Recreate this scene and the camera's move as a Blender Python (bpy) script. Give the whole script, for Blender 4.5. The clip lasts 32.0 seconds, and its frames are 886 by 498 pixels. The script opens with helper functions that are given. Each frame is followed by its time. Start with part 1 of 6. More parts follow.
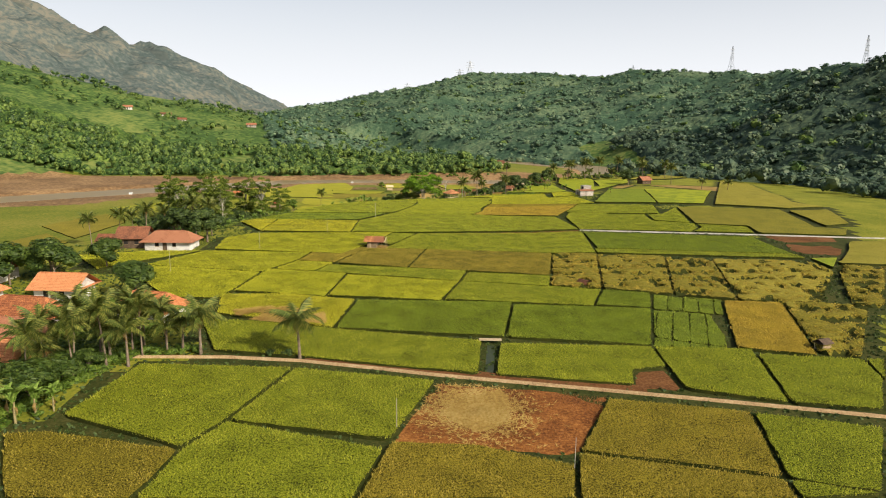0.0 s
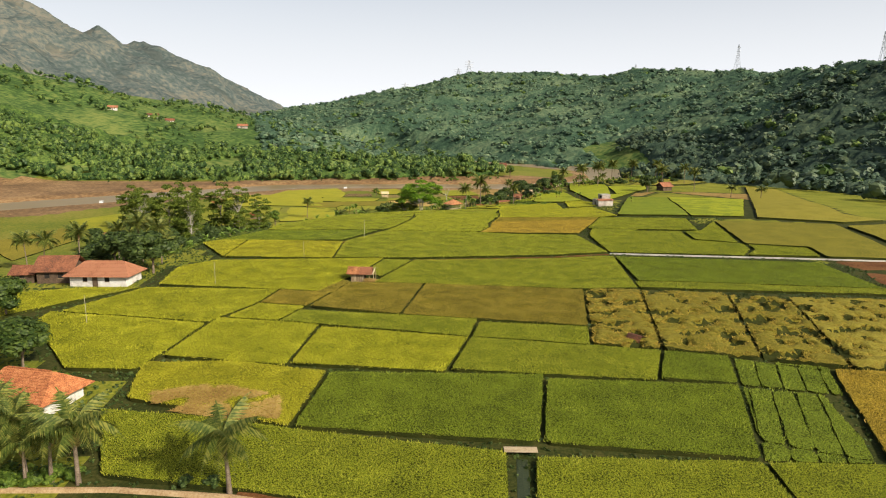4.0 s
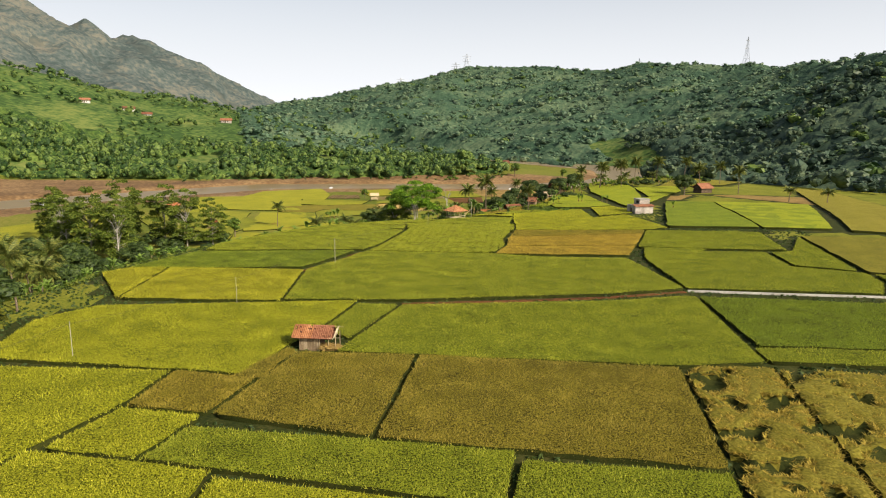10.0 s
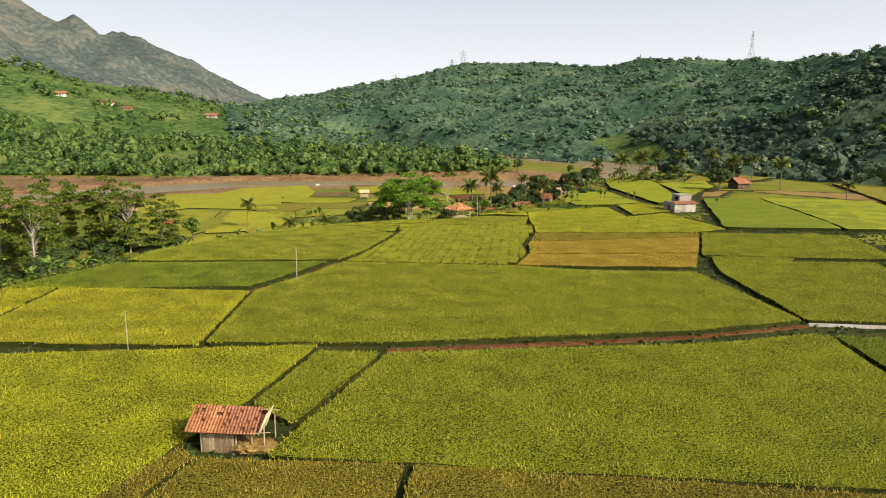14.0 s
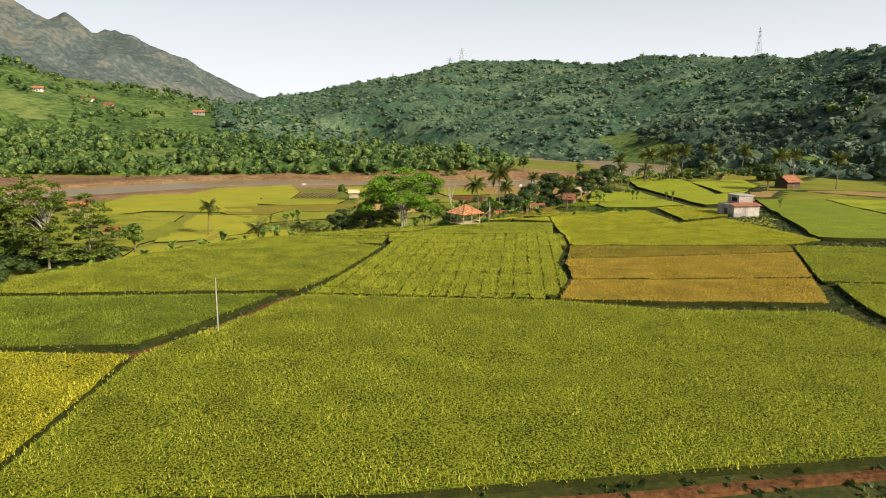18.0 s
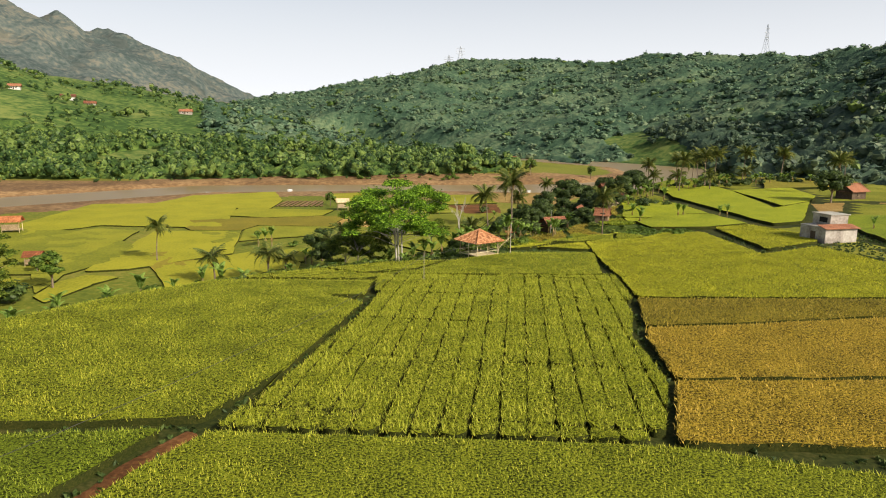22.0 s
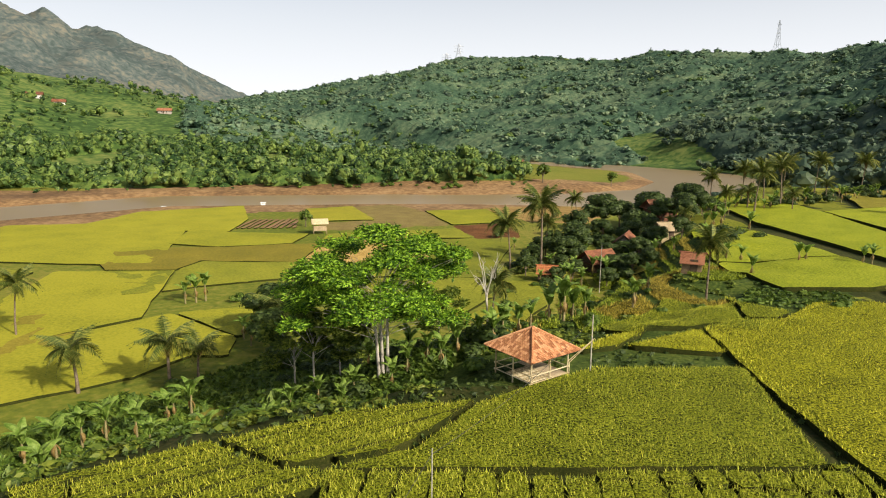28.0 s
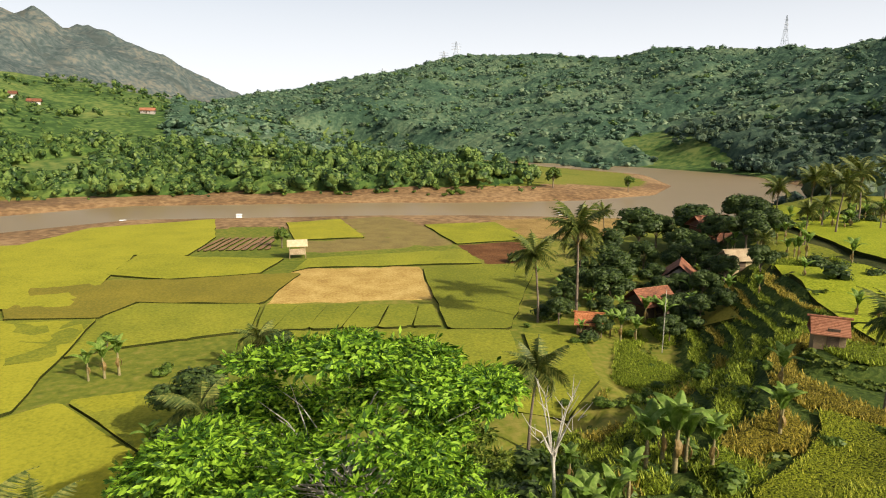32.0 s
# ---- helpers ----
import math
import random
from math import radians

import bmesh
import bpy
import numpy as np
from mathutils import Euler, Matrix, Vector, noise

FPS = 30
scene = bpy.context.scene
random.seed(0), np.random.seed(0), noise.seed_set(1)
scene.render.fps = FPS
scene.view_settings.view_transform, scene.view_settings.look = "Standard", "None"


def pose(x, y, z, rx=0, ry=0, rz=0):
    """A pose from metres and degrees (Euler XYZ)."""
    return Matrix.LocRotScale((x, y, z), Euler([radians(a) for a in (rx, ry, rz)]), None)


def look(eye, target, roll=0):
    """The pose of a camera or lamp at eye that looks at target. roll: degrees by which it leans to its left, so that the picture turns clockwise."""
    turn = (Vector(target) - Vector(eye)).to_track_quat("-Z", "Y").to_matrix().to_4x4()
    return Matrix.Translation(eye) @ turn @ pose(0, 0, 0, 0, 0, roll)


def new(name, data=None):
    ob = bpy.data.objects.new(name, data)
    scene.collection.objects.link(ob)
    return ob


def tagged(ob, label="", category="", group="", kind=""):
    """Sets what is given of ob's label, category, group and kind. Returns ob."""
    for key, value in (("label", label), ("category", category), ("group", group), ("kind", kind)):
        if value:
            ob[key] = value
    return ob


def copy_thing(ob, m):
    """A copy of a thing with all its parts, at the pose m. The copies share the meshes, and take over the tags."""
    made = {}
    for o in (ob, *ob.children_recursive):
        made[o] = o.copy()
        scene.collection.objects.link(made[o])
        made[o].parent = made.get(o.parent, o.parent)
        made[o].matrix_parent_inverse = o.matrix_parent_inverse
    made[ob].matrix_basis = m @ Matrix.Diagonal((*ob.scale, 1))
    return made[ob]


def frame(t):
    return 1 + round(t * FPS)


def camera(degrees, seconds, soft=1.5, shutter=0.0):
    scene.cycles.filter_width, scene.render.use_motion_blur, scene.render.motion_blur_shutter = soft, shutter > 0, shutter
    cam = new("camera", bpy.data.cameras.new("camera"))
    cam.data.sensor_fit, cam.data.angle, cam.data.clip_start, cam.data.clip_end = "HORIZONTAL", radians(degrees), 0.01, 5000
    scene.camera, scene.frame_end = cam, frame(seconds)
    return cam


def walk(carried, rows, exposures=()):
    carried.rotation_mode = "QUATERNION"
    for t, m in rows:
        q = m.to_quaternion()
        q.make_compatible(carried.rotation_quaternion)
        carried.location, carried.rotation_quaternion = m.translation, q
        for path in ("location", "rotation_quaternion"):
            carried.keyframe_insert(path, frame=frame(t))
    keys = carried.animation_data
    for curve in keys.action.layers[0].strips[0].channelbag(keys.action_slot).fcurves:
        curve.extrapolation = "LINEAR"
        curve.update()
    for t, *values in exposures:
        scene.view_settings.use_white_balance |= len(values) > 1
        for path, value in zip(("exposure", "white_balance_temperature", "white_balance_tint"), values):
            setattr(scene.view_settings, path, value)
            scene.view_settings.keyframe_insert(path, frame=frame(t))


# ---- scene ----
cam = camera(69.67, 32.0, 1.05)
walk(cam, [
    (0, look((-5.74, -6.92, 24.39), (-0.54, 91.24, 6.04), 0.6)),
    (3, look((-5.21, 14.67, 24.94), (0.15, 112.84, 6.63), 0.5)),
    (6, look((-4.65, 35.61, 25.08), (0.99, 133.75, 6.75), 0.5)),
    (9, look((-4.05, 57.21, 23.37), (1.97, 155.29, 4.81), 0.5)),
    (10, look((-3.62, 64.52, 22.62), (2.39, 162.58, 3.96), 0.6)),
    (13, look((-3.04, 87.11, 19.43), (3.49, 185.15, 0.82), 0.6)),
    (14.5, look((-2.63, 98.22, 17.82), (4.08, 196.22, -0.90), 0.6)),
    (16.5, look((-2.04, 112.94, 15.56), (4.82, 210.95, -3.05), 0.6)),
    (19, look((-1.44, 130.39, 15.29), (5.66, 228.40, -3.25), 0.6)),
    (21, look((-1.03, 144.17, 15.28), (6.18, 242.17, -3.27), 0.6)),
    (23, look((-0.78, 157.50, 15.42), (6.69, 255.48, -3.13), 0.6)),
    (25.5, look((-0.28, 174.27, 15.55), (7.39, 272.24, -2.97), 0.6)),
    (28, look((0.39, 191.16, 15.82), (8.21, 289.11, -2.75), 0.6)),
    (30, look((0.62, 204.39, 16.16), (8.72, 302.29, -2.53), 0.5)),
    (32, look((1.27, 217.91, 16.19), (9.49, 315.81, -2.48), 0.4)),
], [(0, 0.06), (25, 0.05), (29, 0.14), (32, 0.16)])

# ---- sky and sun ----
SUN = Vector((0.62, -0.56, 0.55)).normalized()
world = bpy.data.worlds.new("sky")
scene.world = world
world.use_nodes = True
wn, wl = world.node_tree.nodes, world.node_tree.links
sky = wn.new("ShaderNodeTexSky")
sky.sky_type, sky.sun_disc = "NISHITA", False
sky.sun_elevation = math.asin(SUN.z)
sky.sun_rotation = math.atan2(SUN.x, SUN.y)
sky.altitude, sky.air_density, sky.dust_density, sky.ozone_density = 100, 1.0, 7.0, 1.0
# thin haze: pale towards the horizon, bluer overhead
coords, parts_xyz, haze_amount, haze = [wn.new("ShaderNode" + k) for k in ("TexCoord", "SeparateXYZ", "MapRange", "Mix")]
haze.data_type = "RGBA"
wl.new(coords.outputs["Generated"], parts_xyz.inputs[0])
wl.new(parts_xyz.outputs["Z"], haze_amount.inputs["Value"])
for k, v in (("From Min", 0.0), ("From Max", 0.42), ("To Min", 0.95), ("To Max", 0.0)):
    haze_amount.inputs[k].default_value = v
wl.new(haze_amount.outputs[0], haze.inputs["Factor"])
wl.new(sky.outputs[0], haze.inputs["A"])
haze.inputs["B"].default_value = (9.2, 9.4, 9.8, 1)
wl.new(haze.outputs["Result"], wn["Background"].inputs[0])
wn["Background"].inputs[1].default_value = 0.12
sun = new("sun", bpy.data.lights.new("sun", "SUN"))
sun.data.energy, sun.data.angle, sun.data.color = 5.0, radians(0.6), (1.0, 0.91, 0.76)
sun.matrix_world = look(SUN * 100, (0, 0, 0))


# ---- materials ----
def mat(name, stops, scale=1.0, rough=0.8, bump=0.3, fine=8.0, vary=0.0, spec=0.3, metal=0.0, island=0.0, bump_dist=0.05, trans=0.0, weight=0.55):
    """Noise at two scales through a colour ramp, with relief; vary: brightness by object, island: by loose piece."""
    m = bpy.data.materials.new(name)
    m.use_nodes = True
    n, l = m.node_tree.nodes, m.node_tree.links
    b = n["Principled BSDF"]
    co = n.new("ShaderNodeTexCoord")
    big, small = n.new("ShaderNodeTexNoise"), n.new("ShaderNodeTexNoise")
    big.inputs["Scale"].default_value, big.inputs["Detail"].default_value = scale, 5
    small.inputs["Scale"].default_value, small.inputs["Detail"].default_value = scale * fine, 4
    for t in (big, small):
        l.new(co.outputs["Object"], t.inputs["Vector"])
    mix = n.new("ShaderNodeMath")
    mix.operation = "MULTIPLY_ADD"
    mix.inputs[1].default_value = weight
    l.new(small.outputs[0], mix.inputs[0])
    half = n.new("ShaderNodeMath")
    half.operation = "MULTIPLY"
    half.inputs[1].default_value = 1 - weight
    l.new(big.outputs[0], half.inputs[0])
    l.new(half.outputs[0], mix.inputs[2])
    last = mix.outputs[0]
    for amount, node, out in ((vary, "ShaderNodeObjectInfo", "Random"), (island, "ShaderNodeNewGeometry", "Random Per Island")):
        if amount:
            info = n.new(node)
            add = n.new("ShaderNodeMath")
            add.operation = "MULTIPLY_ADD"
            add.inputs[1].default_value = amount
            l.new(info.outputs[out], add.inputs[0])
            sub = n.new("ShaderNodeMath")
            sub.operation = "SUBTRACT"
            sub.inputs[1].default_value = amount / 2
            l.new(last, sub.inputs[0])
            l.new(sub.outputs[0], add.inputs[2])
            last = add.outputs[0]
    ramp = n.new("ShaderNodeValToRGB")
    while len(ramp.color_ramp.elements) < len(stops):
        ramp.color_ramp.elements.new(0.5)
    for e, (p, c) in zip(ramp.color_ramp.elements, stops):
        e.position, e.color = p, (*c, 1)
    l.new(last, ramp.inputs[0])
    l.new(ramp.outputs[0], b.inputs["Base Color"])
    b.inputs["Roughness"].default_value, b.inputs["Metallic"].default_value = rough, metal
    b.inputs["Specular IOR Level"].default_value = spec
    if bump:
        bp = n.new("ShaderNodeBump")
        bp.inputs["Strength"].default_value, bp.inputs["Distance"].default_value = bump, bump_dist
        l.new(small.outputs[0], bp.inputs["Height"])
        l.new(bp.outputs[0], b.inputs["Normal"])
    if trans:
        tr = n.new("ShaderNodeBsdfTranslucent")
        l.new(ramp.outputs[0], tr.inputs[0])
        ms = n.new("ShaderNodeMixShader")
        ms.inputs[0].default_value = trans
        l.new(b.outputs[0], ms.inputs[1])
        l.new(tr.outputs[0], ms.inputs[2])
        l.new(ms.outputs[0], n["Material Output"].inputs[0])
    return m


def three(a, b, c, lo=0.36, hi=0.64):
    return [(lo, a), (0.5, b), (hi, c)]


def leafy(name, a, b, c, scale=0.5, **k):
    k = {"rough": 0.55, "bump": 0.0, "island": 0.25, "spec": 0.25, "trans": 0.25, **k}
    return mat(name, three(a, b, c), scale, **k)


CROP = {
    "rows": ((0.13, 0.16, 0.009), (0.225, 0.25, 0.014), (0.33, 0.33, 0.024)),
    "plots": ((0.101, 0.14, 0.0086), (0.182, 0.22, 0.013), (0.284, 0.3, 0.021)),
    "lime": ((0.20, 0.225, 0.0095), (0.325, 0.33, 0.015), (0.44, 0.42, 0.024)),
    "yellow": ((0.22, 0.228, 0.0095), (0.345, 0.33, 0.016), (0.46, 0.425, 0.026)),
    "green": ((0.13, 0.165, 0.0095), (0.228, 0.255, 0.0145), (0.345, 0.345, 0.024)),
    "strip": ((0.142, 0.17, 0.0086), (0.238, 0.265, 0.014), (0.335, 0.34, 0.026)),
    "dark": ((0.092, 0.128, 0.0086), (0.16, 0.205, 0.012), (0.25, 0.29, 0.02)),
    "olive": ((0.138, 0.124, 0.012), (0.232, 0.19, 0.018), (0.33, 0.263, 0.031)),
    "ripe": ((0.155, 0.134, 0.012), (0.255, 0.205, 0.018), (0.355, 0.28, 0.032)),
    "gold": ((0.24, 0.175, 0.016), (0.375, 0.27, 0.026), (0.48, 0.355, 0.042)),
    "lodged": ((0.142, 0.11, 0.01), (0.237, 0.182, 0.017), (0.335, 0.258, 0.03)),
    "seedling": ((0.111, 0.155, 0.013), (0.179, 0.23, 0.018), (0.261, 0.305, 0.024)),
}
BARE = {
    "soil": ((0.068, 0.03, 0.011), (0.125, 0.054, 0.019), (0.185, 0.088, 0.033)),
    "stubble": ((0.08, 0.028, 0.009), (0.19, 0.07, 0.018), (0.33, 0.145, 0.036)),
    "dryfield": ((0.18, 0.115, 0.036), (0.27, 0.175, 0.055), (0.34, 0.24, 0.08)),
    "ploughed": ((0.15, 0.085, 0.045), (0.22, 0.13, 0.07), (0.29, 0.18, 0.10)),
    "seedbed": ((0.14, 0.11, 0.04), (0.20, 0.15, 0.05), (0.24, 0.20, 0.06)),
    "straw": ((0.29, 0.18, 0.05), (0.41, 0.275, 0.075), (0.52, 0.375, 0.13)),
}
# near rice: shade down between the leaves put into the under-layer's colour
UNDER_SHADE_MAT = {k: mat("canopy_" + k, [(0.37, [c * 0.12 for c in v[0]]), (0.45, [c * 0.45 for c in v[0]]), (0.53, [c * 0.7 for c in v[1]]), (0.64, v[1])], 0.3, 0.8, 1.0, 26, spec=0.08, bump_dist=0.2, weight=0.85) for k, v in CROP.items()}
# stems at plot edges and in hollows, with shade painted into their brown-green
M_SHADED_STEMS = mat("shaded_rice_stems", three((0.016, 0.022, 0.005), (0.03, 0.036, 0.008), (0.055, 0.055, 0.012)), 0.5, 0.9, 0.6, 20, spec=0.05)
CROP_MAT = {k: mat("rice_" + k, three(*[[c * q for c, q in zip(u, (0.74, 0.82, 1.1))] for u in v], 0.37, 0.63), 0.2, 0.8, 0.6, 22, vary=0.12, spec=0.08, bump_dist=0.2, weight=0.75) for k, v in CROP.items()}
# thinner, paler rice on the river plain
PLAIN_MAT = {k: mat("plain_rice_" + k, three(*[[c * 0.58 + q for c, q in zip(u, (0.062, 0.056, 0.012))] for u in v], 0.37, 0.63), 0.12, 0.85, 0.6, 26, vary=0.16, spec=0.08, bump_dist=0.12, weight=0.6) for k, v in CROP.items()}
BLADE_MAT = {k: leafy("blades_" + k, *[[c * q for c, q in zip(u, (1.52, 1.48, 2.3))] for u in v], scale=0.5, fine=9, island=0.36, trans=0.16, spec=0.1, weight=0.8) for k, v in CROP.items()}
BARE_MAT = {k: mat("field_" + k, three(*v), 0.25, 0.9, 0.8, 14, spec=0.1, bump_dist=0.12) for k, v in BARE.items()}
M_BUND = mat("bund_earth", three((0.018, 0.026, 0.006), (0.036, 0.044, 0.009), (0.07, 0.064, 0.018)), 0.3, 0.9, 0.7, 12, spec=0.1)
M_PLAIN = mat("plain_grass", three((0.085, 0.115, 0.014), (0.15, 0.165, 0.02), (0.23, 0.20, 0.042)), 0.03, 0.9, 0.6, 40, spec=0.1, bump_dist=0.2)
M_ROUGH = mat("terrace_grass", three((0.10, 0.12, 0.013), (0.17, 0.18, 0.02), (0.25, 0.235, 0.035)), 0.08, 0.9, 0.7, 30, spec=0.08, bump_dist=0.2)
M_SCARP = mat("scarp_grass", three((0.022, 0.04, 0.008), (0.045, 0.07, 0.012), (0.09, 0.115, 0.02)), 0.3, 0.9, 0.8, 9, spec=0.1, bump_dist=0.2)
M_MUD = mat("river_mud", three((0.11, 0.062, 0.024), (0.20, 0.115, 0.045), (0.30, 0.19, 0.085), 0.40, 0.60), 0.05, 0.85, 0.4, 12, spec=0.3, bump_dist=0.15)
M_HILL = mat("hill_grass", three((0.035, 0.07, 0.018), (0.07, 0.12, 0.028), (0.16, 0.19, 0.05), 0.42, 0.62), 0.022, 0.9, 0.6, 10, spec=0.1, bump_dist=0.5)
# mountain ground: distance haze put into the grey-blue of its colour
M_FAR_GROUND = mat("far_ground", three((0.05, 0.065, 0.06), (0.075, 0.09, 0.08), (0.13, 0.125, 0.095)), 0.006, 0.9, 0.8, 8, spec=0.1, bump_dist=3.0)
# far ridge: haze painted as a light blue-grey base colour
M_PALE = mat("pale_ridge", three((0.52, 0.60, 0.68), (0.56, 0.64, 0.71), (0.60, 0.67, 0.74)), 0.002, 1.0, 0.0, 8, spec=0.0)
M_WATER = mat("river_water", three((0.21, 0.15, 0.07), (0.24, 0.175, 0.085), (0.28, 0.205, 0.105)), 0.004, 0.32, 0.0, 20, spec=0.2, bump_dist=0.02, weight=0.0)
M_DITCH = mat("ditch_water", three((0.02, 0.03, 0.012), (0.035, 0.045, 0.018), (0.05, 0.06, 0.025)), 0.8, 0.4, 0.2, 9, spec=0.3)
M_PATH = mat("path_earth", three((0.24, 0.15, 0.08), (0.36, 0.25, 0.13), (0.46, 0.34, 0.20)), 0.5, 0.9, 0.4, 10, spec=0.1)
M_CONCRETE = mat("canal_concrete", three((0.24, 0.225, 0.19), (0.34, 0.325, 0.28), (0.43, 0.41, 0.36)), 0.8, 0.8, 0.3, 9)
M_BARK = mat("bark", three((0.10, 0.075, 0.05), (0.17, 0.13, 0.09), (0.26, 0.21, 0.16)), 2.0, 0.9, 0.6, 9)
M_PALEBARK = mat("pale_bark", three((0.28, 0.25, 0.20), (0.40, 0.37, 0.31), (0.52, 0.49, 0.42)), 1.5, 0.85, 0.5, 9)
M_PALM = leafy("palm_leaf", (0.045, 0.075, 0.012), (0.10, 0.125, 0.022), (0.24, 0.24, 0.05))
M_PALMDRY = leafy("palm_leaf_dry", (0.16, 0.11, 0.04), (0.24, 0.16, 0.05), (0.32, 0.22, 0.08))
M_BANANA = leafy("banana_leaf", (0.07, 0.14, 0.016), (0.15, 0.245, 0.034), (0.30, 0.39, 0.09), trans=0.35, island=0.5)
M_STEM = mat("banana_stem", three((0.16, 0.13, 0.06), (0.24, 0.20, 0.09), (0.30, 0.27, 0.12)), 1.5, 0.8, 0.3, 8)
M_ALBIZIA = leafy("albizia_leaf", (0.035, 0.095, 0.008), (0.13, 0.27, 0.016), (0.34, 0.54, 0.04), trans=0.42, island=0.6)
M_ALBIZIA_OLD = leafy("old_albizia_leaf", (0.055, 0.095, 0.012), (0.12, 0.17, 0.02), (0.23, 0.28, 0.036), trans=0.3, island=0.4)
M_BROAD = leafy("broad_leaf", (0.025, 0.05, 0.01), (0.05, 0.085, 0.014), (0.09, 0.13, 0.02))
M_DARKLEAF = leafy("dark_leaf", (0.028, 0.05, 0.012), (0.05, 0.082, 0.018), (0.10, 0.14, 0.03))
M_BUSH = leafy("bush_leaf", (0.05, 0.09, 0.012), (0.09, 0.15, 0.018), (0.16, 0.22, 0.03))
M_WOOD_L = leafy("left_bank_wood", (0.022, 0.052, 0.012), (0.062, 0.112, 0.024), (0.14, 0.20, 0.042), scale=0.05, fine=6, trans=0.12, island=0.4)
# hill trees: leaf green shifted to blue, haze put into the colour
M_WOOD_R = leafy("hill_wood", (0.05, 0.098, 0.055), (0.088, 0.148, 0.082), (0.155, 0.21, 0.11), scale=0.02, fine=6, trans=0.1)
# darker leaf copy, with the shade of the hill foot painted in
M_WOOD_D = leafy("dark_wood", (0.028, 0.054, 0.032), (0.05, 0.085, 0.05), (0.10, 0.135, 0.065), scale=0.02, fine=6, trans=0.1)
# hill canopy: the same painted haze in its blue-greens
M_CANOPY = mat("hill_canopy", three((0.028, 0.06, 0.034), (0.052, 0.095, 0.052), (0.12, 0.165, 0.085), 0.40, 0.62), 0.014, 0.85, 0.9, 15, spec=0.15, bump_dist=1.6, weight=0.4)
M_CANOPY_L = mat("bank_canopy", three((0.022, 0.052, 0.012), (0.055, 0.10, 0.02), (0.13, 0.185, 0.036), 0.40, 0.62), 0.03, 0.85, 0.9, 14, spec=0.15, bump_dist=1.0, weight=0.45)
# canopy over the hill foot, slope shade put into its dark greens
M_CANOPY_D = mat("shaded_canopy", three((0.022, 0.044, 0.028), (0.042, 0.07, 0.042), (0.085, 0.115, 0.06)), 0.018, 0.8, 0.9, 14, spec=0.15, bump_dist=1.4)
# mountain wood: greens greyed and blued to paint in the haze
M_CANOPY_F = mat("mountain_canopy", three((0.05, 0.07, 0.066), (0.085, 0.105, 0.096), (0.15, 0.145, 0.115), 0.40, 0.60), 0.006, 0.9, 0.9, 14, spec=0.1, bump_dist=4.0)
M_TILE = mat("clay_tile", three((0.17, 0.06, 0.03), (0.40, 0.145, 0.055), (0.55, 0.25, 0.11), 0.38, 0.62), 1.6, 0.85, 0.6, 7, vary=0.25, spec=0.15, weight=0.65)
M_TILE_PALE = mat("pale_clay_tile", three((0.28, 0.115, 0.05), (0.47, 0.215, 0.095), (0.60, 0.33, 0.17), 0.38, 0.62), 1.3, 0.85, 0.6, 9, vary=0.3, spec=0.15)
M_TILE_OLD = mat("old_clay_tile", three((0.10, 0.045, 0.028), (0.23, 0.09, 0.045), (0.34, 0.15, 0.08)), 0.6, 0.85, 0.6, 9, vary=0.3)
M_PLASTER = mat("white_plaster", three((0.34, 0.31, 0.27), (0.56, 0.54, 0.50), (0.68, 0.67, 0.63)), 0.5, 0.85, 0.2, 6, weight=0.3)
M_GREYWALL = mat("weathered_plaster", three((0.16, 0.14, 0.12), (0.34, 0.30, 0.26), (0.50, 0.46, 0.41)), 0.5, 0.9, 0.3, 6, weight=0.3)
M_BAMBOO = mat("bamboo", three((0.34, 0.26, 0.13), (0.48, 0.39, 0.22), (0.60, 0.52, 0.34)), 3.0, 0.6, 0.2, 9, vary=0.3)
M_WOOD = mat("grey_plank", three((0.20, 0.14, 0.08), (0.32, 0.24, 0.14), (0.44, 0.35, 0.22)), 1.2, 0.85, 0.4, 9, vary=0.35)
M_DARKWOOD = mat("dark_wood_plank", three((0.05, 0.035, 0.025), (0.09, 0.06, 0.04), (0.14, 0.10, 0.06)), 1.5, 0.85, 0.4, 9)
M_STEEL = mat("galvanised_steel", three((0.38, 0.40, 0.42), (0.46, 0.48, 0.50), (0.54, 0.55, 0.56)), 2.0, 0.5, 0.1, 9, metal=0.6)
M_DARK = mat("dark_opening", three((0.012, 0.011, 0.010), (0.018, 0.016, 0.014), (0.025, 0.022, 0.02)), 1.0, 0.9, 0.1, 9)
M_WIRE = mat("cable", three((0.03, 0.03, 0.03), (0.05, 0.05, 0.05), (0.07, 0.07, 0.07)), 1.0, 0.6, 0.0, 9)
M_TARP = mat("painted_sheet", three((0.50, 0.52, 0.52), (0.62, 0.64, 0.64), (0.72, 0.74, 0.74)), 0.6, 0.5, 0.1, 9)

rng = np.random.default_rng(7)


# ---- mesh helpers ----
def mesh_np(name, verts, faces, material, smooth=False):
    """A mesh from arrays: verts (n, 3), faces (m, 3 or 4)."""
    me = bpy.data.meshes.new(name)
    verts, faces = np.asarray(verts, np.float32), np.asarray(faces, np.int32)
    k = faces.shape[1]
    me.vertices.add(len(verts))
    me.vertices.foreach_set("co", verts.ravel())
    me.loops.add(faces.size)
    me.loops.foreach_set("vertex_index", faces.ravel())
    me.polygons.add(len(faces))
    me.polygons.foreach_set("loop_start", np.arange(0, faces.size, k, dtype=np.int32))
    me.polygons.foreach_set("use_smooth", np.full(len(faces), smooth))
    me.update(calc_edges=True)
    for m in material if isinstance(material, (list, tuple)) else [material]:
        me.materials.append(m)
    return me


